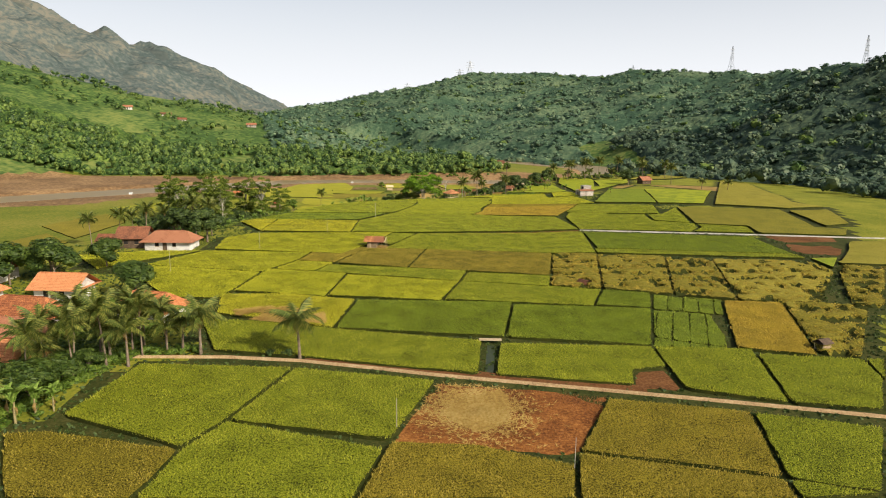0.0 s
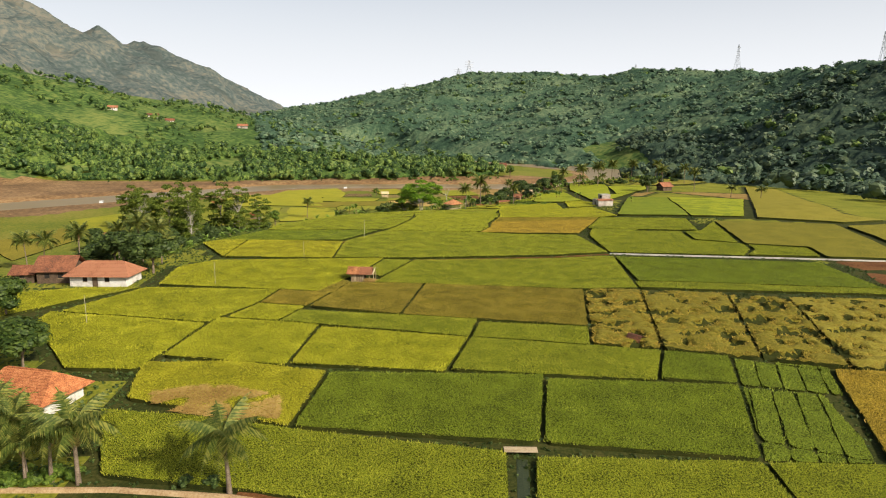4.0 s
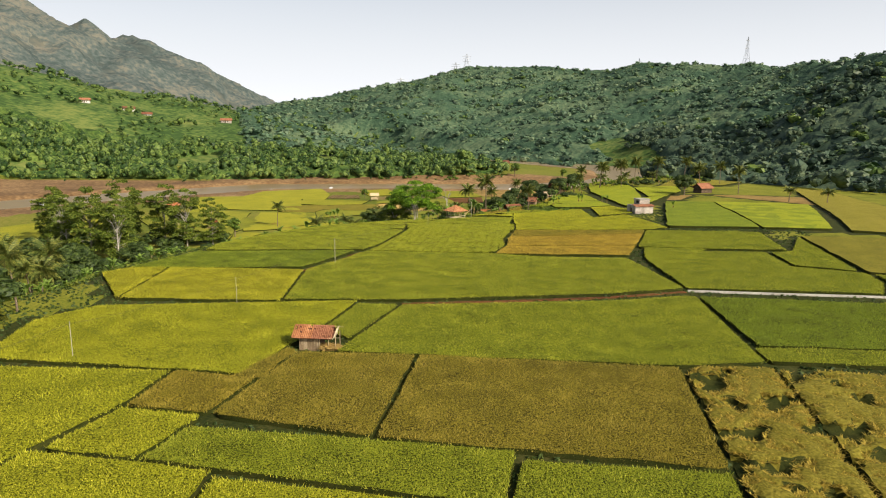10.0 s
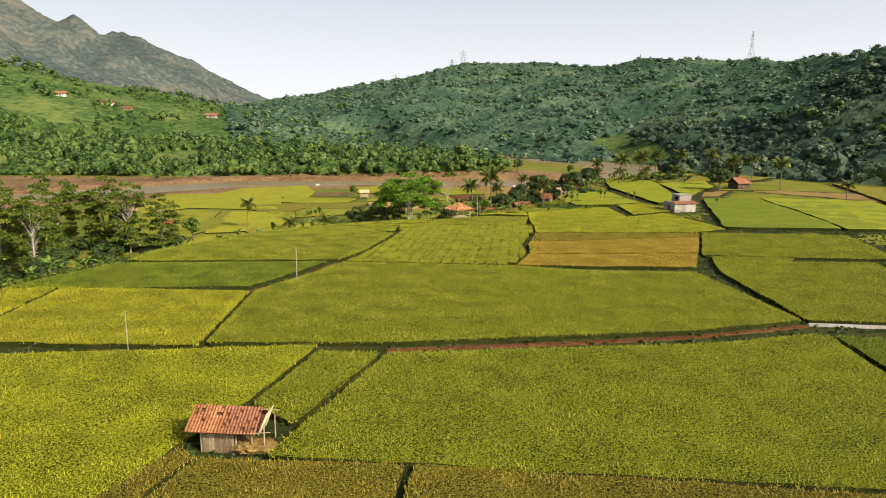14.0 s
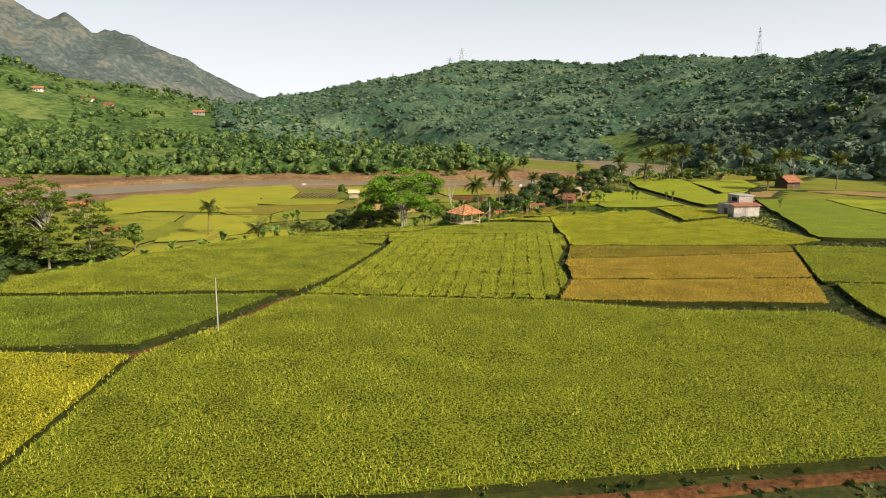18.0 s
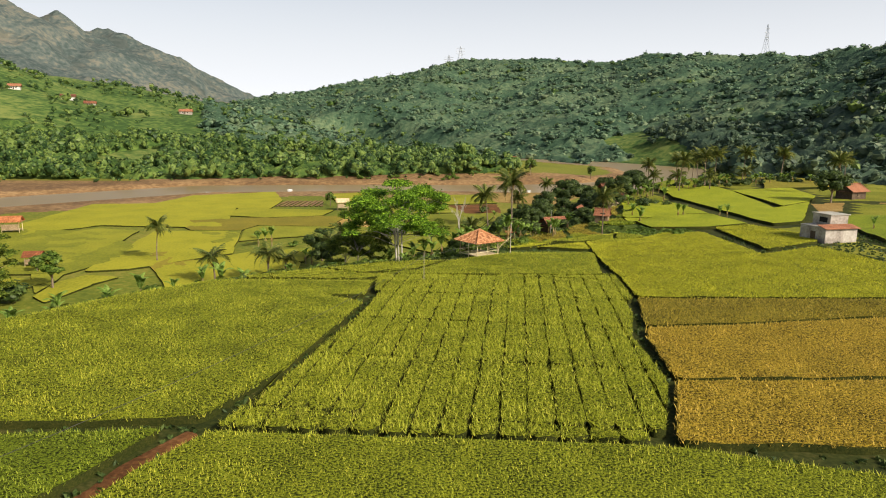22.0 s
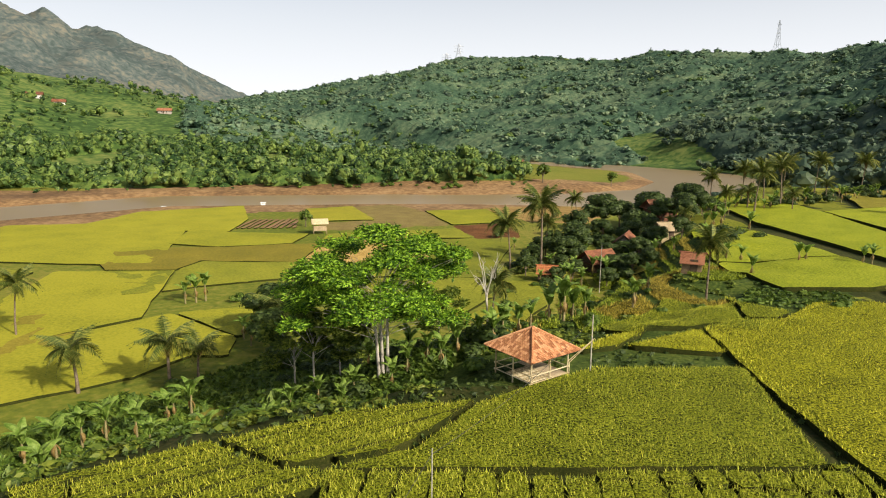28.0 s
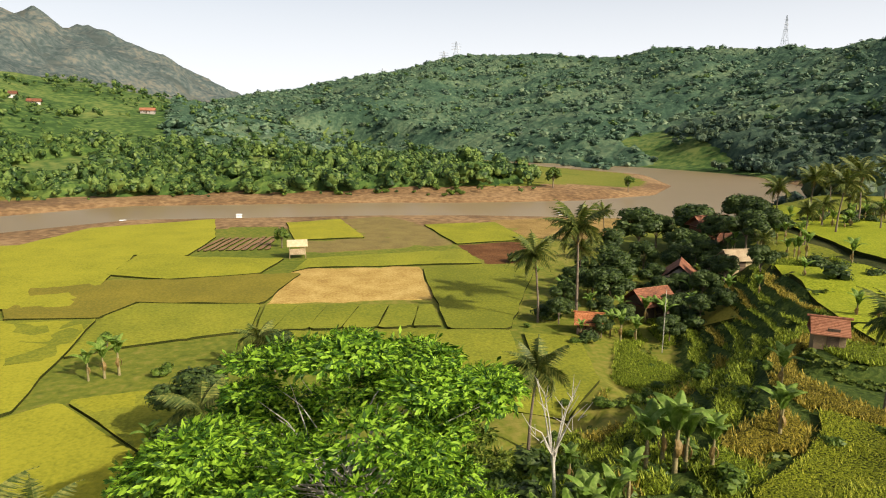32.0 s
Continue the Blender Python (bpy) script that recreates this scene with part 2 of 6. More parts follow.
def part(name, data, material, parent, label="", smooth=False):
    """A bmesh or mesh as one object under a thing."""
    if isinstance(data, bmesh.types.BMesh):
        me = bpy.data.meshes.new(name)
        data.to_mesh(me)
        data.free()
        if material:
            me.materials.append(material)
        if smooth:
            me.polygons.foreach_set("use_smooth", np.full(len(me.polygons), True))
        data = me
    ob = new(name, data)
    ob.parent = parent
    return tagged(ob, label)


def thing(name, m, label, category, group="", kind=""):
    ob = new(name)
    ob.matrix_world = m
    return tagged(ob, label, category, group, kind)


def box(bm, x0, y0, z0, x1, y1, z1, bevel=0.0, m=None):
    r = bmesh.ops.create_cube(bm, size=1)
    vs = r["verts"]
    bmesh.ops.scale(bm, vec=(x1 - x0, y1 - y0, z1 - z0), verts=vs)
    bmesh.ops.translate(bm, vec=((x0 + x1) / 2, (y0 + y1) / 2, (z0 + z1) / 2), verts=vs)
    if m is not None:
        bmesh.ops.transform(bm, matrix=m, verts=vs)
    if bevel:
        es = list({e for v in vs for e in v.link_edges})
        bmesh.ops.bevel(bm, geom=es, offset=bevel, segments=1, affect="EDGES")
    return bm


def cube(x0, y0, z0, x1, y1, z1, bevel=0.01):
    return box(bmesh.new(), x0, y0, z0, x1, y1, z1, bevel)


def tube_np(points, radii, sides=6):
    """Rings round a polyline; returns verts, quad faces."""
    pts, v, f = [Vector(p) for p in points], [], []
    for i, p in enumerate(pts):
        d = (pts[min(i + 1, len(pts) - 1)] - pts[max(i - 1, 0)]).normalized()
        a = d.cross(Vector((0.3, 1, 0.2))).normalized()
        b = d.cross(a)
        for k in range(sides):
            t = 2 * math.pi * k / sides
            v.append(p + (a * math.cos(t) + b * math.sin(t)) * radii[i])
    for i in range(len(pts) - 1):
        for k in range(sides):
            j = (k + 1) % sides
            f.append((i * sides + k, i * sides + j, (i + 1) * sides + j, (i + 1) * sides + k))
    return np.array([tuple(x) for x in v]), np.array(f)


def pole_bm(p0, p1, r0, r1, sides=8):
    v, f = tube_np([p0, p1], [r0, r1], sides)
    bm = bmesh.new()
    vs = [bm.verts.new(x) for x in v]
    for q in f:
        bm.faces.new([vs[i] for i in q])
    bm.faces.new(vs[:sides][::-1])
    bm.faces.new(vs[sides:])
    return bm


def joined(pieces):
    """Joins (verts, faces) pairs with faces of one kind."""
    vs, fs, n = [], [], 0
    for v, f in pieces:
        vs.append(v), fs.append(np.asarray(f) + n)
        n += len(v)
    return np.concatenate(vs), np.concatenate(fs)


def sm(a, b, x):
    t = np.clip((x - a) / (b - a), 0, 1)
    return t * t * (3 - 2 * t)


# ---- the lie of the land ----
LEVEL_Y = [-60, 40, 68, 74, 90, 111, 130, 150, 170, 208, 235, 245, 270, 320, 400]
LEVEL_Z = [-6.2, -4.3, -3.2, -2.8, -1.8, -0.9, -0.8, -0.1, 0.2, 0.1, -0.5, -0.9, -1.2, -1.5, -2.5]
EDGE_Y = [-300, 0, 60, 100, 118, 134, 146, 157, 168, 182, 192, 200, 206, 212, 219, 225, 229, 234, 246, 252, 275, 300, 330, 360, 400, 460]
EDGE_X = [-190, -130, -112, -104, -95, -80, -62, -54, -52, -46, -41, -36, -32, -27, -20, -12, -4, 8, 15, 24, 44, 54, 68, 92, 140, 230]
PLAIN = -8.8
RIVER = [(-420, 100), (-270, 235), (-190, 310), (-130, 372), (-80, 420), (0, 428), (80, 425), (130, 445), (165, 500), (182, 580), (150, 650), (100, 695), (40, 770), (-60, 900)]


def segment_far(x, y, pts):
    """Distance to a polyline and its further numbers there."""
    best, value = np.full(np.shape(x), 1e9), np.zeros((*np.shape(x), len(pts[0]) - 2))
    for p, q in zip(pts, pts[1:]):
        dx, dy = q[0] - p[0], q[1] - p[1]
        t = np.clip(((x - p[0]) * dx + (y - p[1]) * dy) / (dx * dx + dy * dy), 0, 1)
        d = np.hypot(x - p[0] - t * dx, y - p[1] - t * dy)
        near = d < best
        best = np.where(near, d, best)
        for k in range(2, len(p)):
            value[..., k - 2] = np.where(near, p[k] + t * (q[k] - p[k]), value[..., k - 2])
    return best, value


def rough_sum(x, y, wave, seed):
    r, out = np.random.default_rng(seed), 0
    for k in range(9):
        a, w, ph = r.uniform(0, 6.28), wave * r.uniform(0.4, 1.7), r.uniform(0, 6.28)
        out = out + np.sin((x * np.cos(a) + y * np.sin(a)) * 6.283 / w + ph) * w / wave
    return out / 5


RIDGES = [
    # x, y, height over the plain, half width
    [(-700, 2600, 50, 700), (-385, 1957, 60, 700), (-123, 1590, 78, 700), (39, 1490, 123, 720), (140, 1444, 155, 700), (307, 1306, 143, 620), (466, 1129, 134, 560),
     (523, 1059, 131, 520), (479, 810, 106, 350), (442, 594, 98, 215), (480, 400, 95, 215), (520, 150, 95, 215), (560, -150, 90, 200)],
    [(523, 1059, 100, 300), (420, 860, 62, 260), (300, 700, 34, 200), (250, 640, 14, 150)],
    [(-1700, 900, 420, 900), (-1420, 1500, 460, 900), (-1150, 1930, 405, 800), (-1090, 1935, 382, 760), (-1020, 1960, 348, 720), (-956, 1953, 320, 700), (-942, 2004, 300, 640), (-928, 2054, 324, 640), (-904, 2090, 288, 600), (-886, 2114, 276, 600), (-845, 2172, 306, 640),
     (-822, 2207, 296, 600), (-778, 2277, 264, 560), (-706, 2391, 212, 460), (-634, 2513, 140, 340), (-562, 2635, 62, 200), (-450, 2900, 20, 150)],
    [(-900, 300, 210, 420), (-700, 500, 150, 420), (-467, 765, 104, 380), (-397, 803, 74, 350), (-292, 847, 64, 330), (-226, 866, 42, 300), (-150, 900, 14, 250)],
    [(-420, 540, 20, 110), (-260, 560, 15, 90), (-120, 555, 10, 75), (20, 550, 4, 60)],
]


def hills(x, y):
    z = np.zeros(np.shape(x))
    for i, pts in enumerate(RIDGES):
        fold = (0.26, 0.14, 0.30, 0.12, 0.10)[i]
        wide, fine = fold * rough_sum(x, y, 260, 3 + i), (0.05 + 0.3 * (fold - 0.1)) * rough_sum(x, y, 90, 13 + i)
        for p, q in zip(pts, pts[1:]):
            d, v = segment_far(x, y, [p, q])
            u = np.clip(1 - d / v[..., 1], 0, 1)
            z = np.maximum(z, v[..., 0] * u ** 1.15 * (1 + wide * (1 - 0.75 * u) + fine * (1 - 0.8 * u)))
    return z


def terrace_zone(x, y):
    """How far the scarp below the shelter is cut into small terraces."""
    e = x - np.interp(y, EDGE_Y, EDGE_X)
    return sm(240, 246, y) * (1 - sm(298, 308, y)) * sm(-26, -20, e) * (1 - sm(9, 14, e)) * sm(5, 11, x)


def terrace_fold(x, y):
    return 0.75 * rough_sum(x, y, 21, 71) + 0.25 * rough_sum(x, y, 8, 72)


STEP = 1.05


def smooth_ground(x, y):
    """The land before the small terraces are cut: rice terrace, plain, river bed and hills."""
    up = np.interp(y, LEVEL_Y, LEVEL_Z) - 0.7 + 0.028 * np.maximum(x - 25, 0) * sm(140, 230, y) * (1 - sm(90, 200, x))
    wide = np.interp(y, [200, 232, 245, 262, 280], [9, 14, 26, 20, 12])
    w = sm(0, 1, ((x - np.interp(y, EDGE_Y, EDGE_X)) * 0.8 + wide) / (wide + 1.5)) * (1 - sm(380, 440, y))
    z = PLAIN + (up - PLAIN) * w
    z = z + 2.6 * sm(455, 480, y) * (1 - sm(60, 120, x))
    d, _ = segment_far(x, y, RIVER)
    k = sm(20, 110, x)
    z = -12.0 + (z + 12.0) * sm(10 + 12 * k, 27 + 13 * k, d)
    return z + hills(x, y) * sm(40, 80, d)


def terrace_share(x, y):
    """How far up its step a place lies: flat below 0.74, the bank above."""
    q = (smooth_ground(x, y) + terrace_fold(x, y)) / STEP
    return q - np.floor(q)


def ground(x, y):
    """The ground's height."""
    x, y = np.asarray(x, float), np.asarray(y, float)
    z = smooth_ground(x, y)
    fold = terrace_fold(x, y)
    q = (z + fold) / STEP
    k = np.floor(q)
    stepped = (k + sm(0.74, 1.0, q - k)) * STEP - 0.55 * fold
    return z + (stepped - z) * terrace_zone(x, y)


def gz(x, y):
    return float(ground(x, y))


def graded(a, b, fine, steps):
    """Grid lines, fine between a and b and ever wider outside."""
    inner = np.arange(a, b + 0.1, fine)
    grow = fine * 1.0 * np.cumsum(1.035 ** np.arange(steps))
    return np.concatenate([(a - grow)[::-1], inner, b + grow])


def grid_faces(nx, ny):
    i = np.arange((nx - 1) * (ny - 1))
    c = i // (nx - 1) * nx + i % (nx - 1)
    return np.stack([c, c + 1, c + nx + 1, c + nx], 1)


gx, gy = graded(-120, 160, 3.0, 107), graded(0, 420, 3.0, 109)
gx, gy = np.unique(np.concatenate([gx, np.arange(-12, 63, 0.75)])), np.unique(np.concatenate([gy, np.arange(237, 309, 0.75)]))
X, Y = np.meshgrid(gx, gy)
Z = ground(X, Y)
faces = grid_faces(len(gx), len(gy))
me = mesh_np("ground", np.stack([X.ravel(), Y.ravel(), Z.ravel()], 1), faces, [M_BUND, M_PLAIN, M_SCARP, M_MUD, M_HILL, M_FAR_GROUND], True)
cx, cy, cz = [a.ravel()[faces].mean(1) for a in (X, Y, Z)]
edge = cx - np.interp(cy, EDGE_Y, EDGE_X)
river_far, _ = segment_far(cx, cy, RIVER)
up_w = (edge > -1) & (cy < 420)
kind = np.where(up_w, 0, 1)
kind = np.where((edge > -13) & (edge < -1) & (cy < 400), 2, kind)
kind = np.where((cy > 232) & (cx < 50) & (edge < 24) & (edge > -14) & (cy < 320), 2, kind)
kind = np.where((river_far < 46 + 8 * rough_sum(cx, cy, 60, 5)) & (edge < -5), 3, kind)
kind = np.where((cx < -60) & (cy < np.interp(cx, [-400, -250, -60], [432, 442, 442])) & (cy > np.interp(cx, [p[0] for p in RIVER[:9]], [p[1] for p in RIVER[:9]])), 3, kind)
hz = hills(cx, cy)
kind = np.where((hz > 2.5) | (cy > 900) | (cy < -250), 4, kind)
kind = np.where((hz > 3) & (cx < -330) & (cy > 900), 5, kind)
kind_of_ground = kind.copy()
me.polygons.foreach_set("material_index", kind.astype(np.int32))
tagged(new("ground", me), "rice terrace, river plain and green hills in one sheet", "ground", kind="structure")

bm = bmesh.new()
for p in ((-900, -200), (900, -200), (900, 1200), (-900, 1200)):
    bm.verts.new((*p, -10.3))
bm.faces.new(bm.verts[:])
river = part("river_water", bm, M_WATER, None)
tagged(river, "slow muddy brown river between bare mud banks", "water", kind="structure")


# ---- rice fields ----
from mathutils.geometry import delaunay_2d_cdt


def ccw(pts):
    a = sum(p[0] * q[1] - q[0] * p[1] for p, q in zip(pts, pts[1:] + pts[:1]))
    return pts if a > 0 else pts[::-1]


def inset(pts, d):
    """Moves each side of a polygon inwards."""
    out, n = [], len(pts)
    for i in range(n):
        a, b, c = Vector(pts[i - 1]), Vector(pts[i]), Vector(pts[(i + 1) % n])
        u, v = (b - a).normalized(), (c - b).normalized()
        nu, nv = Vector((-u.y, u.x)), Vector((-v.y, v.x))
        m = nu + nv
        m = m / max(0.5, m.dot(nu)) if m.length > 0.2 else nu
        out.append(tuple(b + m * d))
    return out


def rounded(pts, r=1.0):
    out, n = [], len(pts)
    for i in range(n):
        a, b, c = Vector(pts[i - 1]), Vector(pts[i]), Vector(pts[(i + 1) % n])
        k1, k2 = min(r, (a - b).length / 3), min(r, (c - b).length / 3)
        p, q = b + (a - b).normalized() * k1, b + (c - b).normalized() * k2
        out += [tuple(p), tuple(b * 0.5 + (p + q) * 0.25), tuple(q)]
    return out


def inside(x, y, poly):
    ok = np.zeros(len(x), bool)
    for (x0, y0), (x1, y1) in zip(poly, poly[1:] + poly[:1]):
        cross = (y0 > y) != (y1 > y)
        ok ^= cross & (x < (x1 - x0) * (y - y0) / (y1 - y0 + 1e-12) + x0)
    return ok


def cut(poly, n, lo, hi):
    """The part of a polygon with lo < n.p < hi."""
    for sign, lim in ((1, lo), (-1, -hi)):
        out = []
        for p, q in zip(poly, poly[1:] + poly[:1]):
            dp, dq = sign * (n[0] * p[0] + n[1] * p[1]) - lim, sign * (n[0] * q[0] + n[1] * q[1]) - lim
            if dp >= 0:
                out.append(p)
            if dp * dq < 0:
                k = dp / (dp - dq)
                out.append((p[0] + k * (q[0] - p[0]), p[1] + k * (q[1] - p[1])))
        poly = out
        if len(poly) < 3:
            return []
    return poly


def torn(x, y):
    """Where the wind has laid the rice flat and opened hollows, long across the slope and thicker in some places."""
    patch = rough_sum(x, y, 17, 35)
    return rough_sum(x * 0.75 - y * 0.2, y * 1.2, 4.6, 33) + 0.55 * rough_sum(x, y, 1.9, 34) + 0.35 * patch > 0.36


def slab(poly, top, step, wob=0.10, hummock=0.0):
    """A crop standing on the ground: a top that follows the land, uneven, and sides down into it. Returns verts, triangles."""
    poly = rounded(poly, 0.7)
    rim = []
    for p, q in zip(poly, poly[1:] + poly[:1]):
        k = max(1, int(math.hypot(q[0] - p[0], q[1] - p[1]) / step))
        rim += [(p[0] + (q[0] - p[0]) * i / k + rng.uniform(-wob, wob), p[1] + (q[1] - p[1]) * i / k + rng.uniform(-wob, wob)) for i in range(k)]
    a = np.array(rim)
    mx, my = np.meshgrid(np.arange(a[:, 0].min(), a[:, 0].max(), step), np.arange(a[:, 1].min(), a[:, 1].max(), step))
    mx, my = mx.ravel() + rng.uniform(-0.3, 0.3, mx.size) * step, my.ravel() + rng.uniform(-0.3, 0.3, my.size) * step
    keep = inside(mx, my, inset(ccw(rim), step * 0.35))
    pts = [Vector(p) for p in rim] + [Vector((x, y)) for x, y in zip(mx[keep], my[keep])]
    n = len(rim)
    vs, _, fs, *_ = delaunay_2d_cdt(pts, [], [list(range(n))], 1, 1e-4)
    v = np.array([tuple(p) for p in vs])
    z = ground(v[:, 0], v[:, 1])
    bumps = rough_sum(v[:, 0], v[:, 1], 5.0, 21) * 0.05 + rng.uniform(-0.05, 0.05, len(v))
    if hummock:
        bumps = bumps + rng.uniform(-0.15, 0.15, len(v)) - np.where(torn(v[:, 0], v[:, 1]), hummock, 0.0)
    topv = np.column_stack([v, z + top + bumps])
    topv[:n, 2] -= 0.06
    low = topv[:n].copy()
    low[:, 2] = z[:n] - 0.15
    tris = [tuple(f) for f in fs if len(f) == 3]
    m = len(topv)
    for i in range(n):
        j = (i + 1) % n
        tris += [(m + i, m + n + i, m + n + j), (m + i, m + n + j, m + j)]
    return np.concatenate([topv, topv[:n], low]), np.array(tris)


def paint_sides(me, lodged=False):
    """Gives upright and torn faces the stem colour with its painted shade."""
    me.materials.append(M_SHADED_STEMS)
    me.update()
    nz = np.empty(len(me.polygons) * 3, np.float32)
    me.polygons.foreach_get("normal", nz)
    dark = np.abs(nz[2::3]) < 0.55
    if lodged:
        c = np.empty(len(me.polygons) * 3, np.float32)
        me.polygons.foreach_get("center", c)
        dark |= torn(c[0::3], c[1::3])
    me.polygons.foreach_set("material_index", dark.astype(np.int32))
    return me


def tufts_of_blades(x, y, z, high, lean, count, wide):
    """Leaves of rice at the given roots, single triangles in tufts."""
    x, y, z = [np.repeat(v, count) for v in (x, y, z)]
    n = len(x)
    a = rng.uniform(0, 6.283, n)
    h = high * rng.uniform(0.6, 1.15, n)
    r = lean * rng.uniform(0.4, 1.2, n)
    ox, oy = rng.normal(0, 0.05, n), rng.normal(0, 0.05, n)
    w = wide * rng.uniform(0.7, 1.3, n)
    b = np.stack([x + ox, y + oy, z], 1)
    side = np.stack([-np.sin(a) * w, np.cos(a) * w, 0 * w], 1)
    tip = b + np.stack([np.cos(a) * r, np.sin(a) * r, h], 1)
    v = np.stack([b - side, b + side, tip], 1).reshape(-1, 3)
    return v, np.arange(len(v)).reshape(-1, 3)


def blades(poly, top, space, high, lean, count=4, wide=0.035):
    """Rice leaves over a plot."""
    a = np.array(poly)
    x, y = np.meshgrid(np.arange(a[:, 0].min(), a[:, 0].max(), space), np.arange(a[:, 1].min(), a[:, 1].max(), space))
    x, y = x.ravel() + rng.uniform(-0.35, 0.35, x.size) * space, y.ravel() + rng.uniform(-0.35, 0.35, x.size) * space
    keep = inside(x, y, poly)
    if lean > 0.4:
        keep &= ~torn(x, y)
    x, y = x[keep], y[keep]
    if not len(x):
        return None
    return tufts_of_blades(x, y, ground(x, y) + top - 0.2, high, lean, count, wide)


LABELS = {
    "lime": "bright yellow-green rice field nearly ready for harvest", "yellow": "yellow ripening rice field on the terrace", "green": "green rice field with dense upright plants",
    "rows": "yellow-green rice in narrow rows along the terrace edge",
    "plots": "green rice field split into small equal plots", "strip": "green rice field planted in narrow rows with gaps", "dark": "deep green rice field of young leafy plants", "olive": "olive brown-green rice field with heavy ears",
    "ripe": "brownish ripe rice field on flat ground", "gold": "golden ripe rice field beside a ditch", "lodged": "golden rice field flattened and torn by wind",
    "seedling": "fresh green rice seedling plot in small beds", "soil": "bare red-brown earth plot between rice fields", "stubble": "harvested rice field of reddish stubble",
    "dryfield": "dry tan harvested field with pale soil", "ploughed": "dark ploughed vegetable plot with raised beds", "seedbed": "low brown-green vegetable plot in rows", "straw": "harvested field covered in yellow straw",
}


PLOTS = []


def field(kind, *pts):
    pts = ccw(list(pts))
    PLOTS.append(pts)
    near = min(p[1] for p in pts) < 245 and abs(sum(p[0] for p in pts) / len(pts)) < 76
    cx, cy = sum(p[0] for p in pts) / len(pts), sum(p[1] for p in pts) / len(pts)
    low_land = cx < np.interp(cy, EDGE_Y, EDGE_X) and cy > 150
    near = near and not low_land
    if kind in BARE and kind != "ploughed":
        poly = inset(pts, 0.1)
        v, f = slab(poly, 0.12 if kind == "straw" else 0.07, 1.5 if near else 3.0, 0.5 if kind == "straw" else 0.15)
        ob = tagged(new(kind + "_field", mesh_np("field", v, f, BARE_MAT[kind], True)), LABELS[kind], "field", "field plots", "stuff")
        if kind == "stubble":
            b = blades(inset(poly, 0.3), 0.18, 0.32, 0.22, 0.12, 4, 0.04)
            tagged(part("stubble", mesh_np("stubble", *b, BLADE_STUBBLE), None, ob), kind="stuff")
        return ob
    gap = 0.27 if near else 0.3
    polys = [inset(pts, gap)]
    if kind in ("strip", "rows", "seedling", "plots", "ploughed"):
        angle = radians({"strip": 11, "rows": 62, "seedling": 23, "plots": 9, "ploughed": 5}[kind])
        n = (math.cos(angle), -math.sin(angle))
        c = (n[1] * -1, n[0])
        pitch, cross = {"strip": (1.55, 9.0), "rows": (1.3, 30), "seedling": (2.3, 20), "plots": (4.3, 40), "ploughed": (1.5, 40)}[kind]
        whole, polys = polys[0], []
        span = [n[0] * p[0] + n[1] * p[1] for p in whole]
        k = min(span) + rng.uniform(0, 1)
        polys.append(cut(whole, n, min(span) - 1, k - 0.08))
        while k < max(span):
            lane = {"strip": 0.08, "ploughed": 0.32}.get(kind, 0.09)
            strip = cut(whole, n, k + lane, k + pitch - lane)
            if strip:
                sp = [c[0] * p[0] + c[1] * p[1] for p in strip]
                m = math.floor(min(sp) / cross) * cross
                while m < max(sp):
                    polys.append(cut(strip, c, m + 0.05, m + cross - 0.05))
                    m += cross
            k += pitch
    polys = [p for p in polys if len(p) > 2 and abs(sum(a[0] * b[1] - b[0] * a[1] for a, b in zip(p, p[1:] + p[:1]))) > 2]
    top = {"ploughed": 0.3, "seedling": 0.35, "lodged": 0.66, "strip": 0.62}.get(kind, 0.36 if low_land else 0.6)
    step = 0.6 if kind == "lodged" and near else 1.6 if near else 3.5
    v, f = joined([slab(ccw(p), top - 0.1 if near and kind != "lodged" else top, step, 0.12 if near else 0.2, 0.55 if kind == "lodged" else 0) for p in polys])
    ob = tagged(new("rice_field", paint_sides(mesh_np("rice_field", v, f, BARE_MAT[kind] if kind in BARE else (UNDER_SHADE_MAT if near and kind != "lodged" else PLAIN_MAT if low_land else CROP_MAT)[kind], True), kind == "lodged")), LABELS[kind], "rice field", "rice fields", "stuff")
    if kind in BARE:
        return tagged(ob, category="field")
    if near:
        mid = abs(sum(p[0] for p in pts) / len(pts))
        space = (0.2 if mid < 32 else 0.27)
        high, lean = (0.26, 0.55) if kind == "lodged" else (0.28, 0.2) if kind == "seedling" else (0.31, 0.25)
        low = top if kind == "lodged" else top - 0.08
        bl = [b for p in polys if (b := blades(p, low, space, high, lean, 4 if mid < 26 else 3, 0.07 if kind == "lodged" else 0.028 if mid < 32 else 0.042))]
        tagged(part("rice_plants", mesh_np("rice_plants", *joined(bl), BLADE_MAT[kind]), None, ob), kind="stuff")
    return ob


BLADE_STUBBLE = leafy("stubble_stalks", (0.14, 0.05, 0.016), (0.26, 0.10, 0.03), (0.42, 0.21, 0.07))
field("green", (-38.1, 67.7), (-19.4, 66.0), (-23.9, 53.0), (-26.5, 47.8), (-40.7, 54.5))
field("green", (-19.4, 66.0), (-2.5, 62.0), (-7.5, 48.7), (-23.9, 53.0))
field("olive", (-40.6, 51.6), (-26.5, 47.8), (-27.7, 40.0), (-37.9, 40.4), (-44.4, 51.1))
field("green", (-23.9, 53.0), (-7.9, 47.4), (-10.2, 39.4), (-27.7, 40.0), (-26.5, 47.8))
field("ripe", (-7.5, 48.7), (0.9, 47.7), (9.0, 44.1), (7.8, 38.8), (-10.2, 39.4))
field("stubble", (-2.5, 62.0), (16.4, 58.2), (13.3, 52.5), (9.6, 46.2), (3.1, 46.7), (-7.5, 48.7))
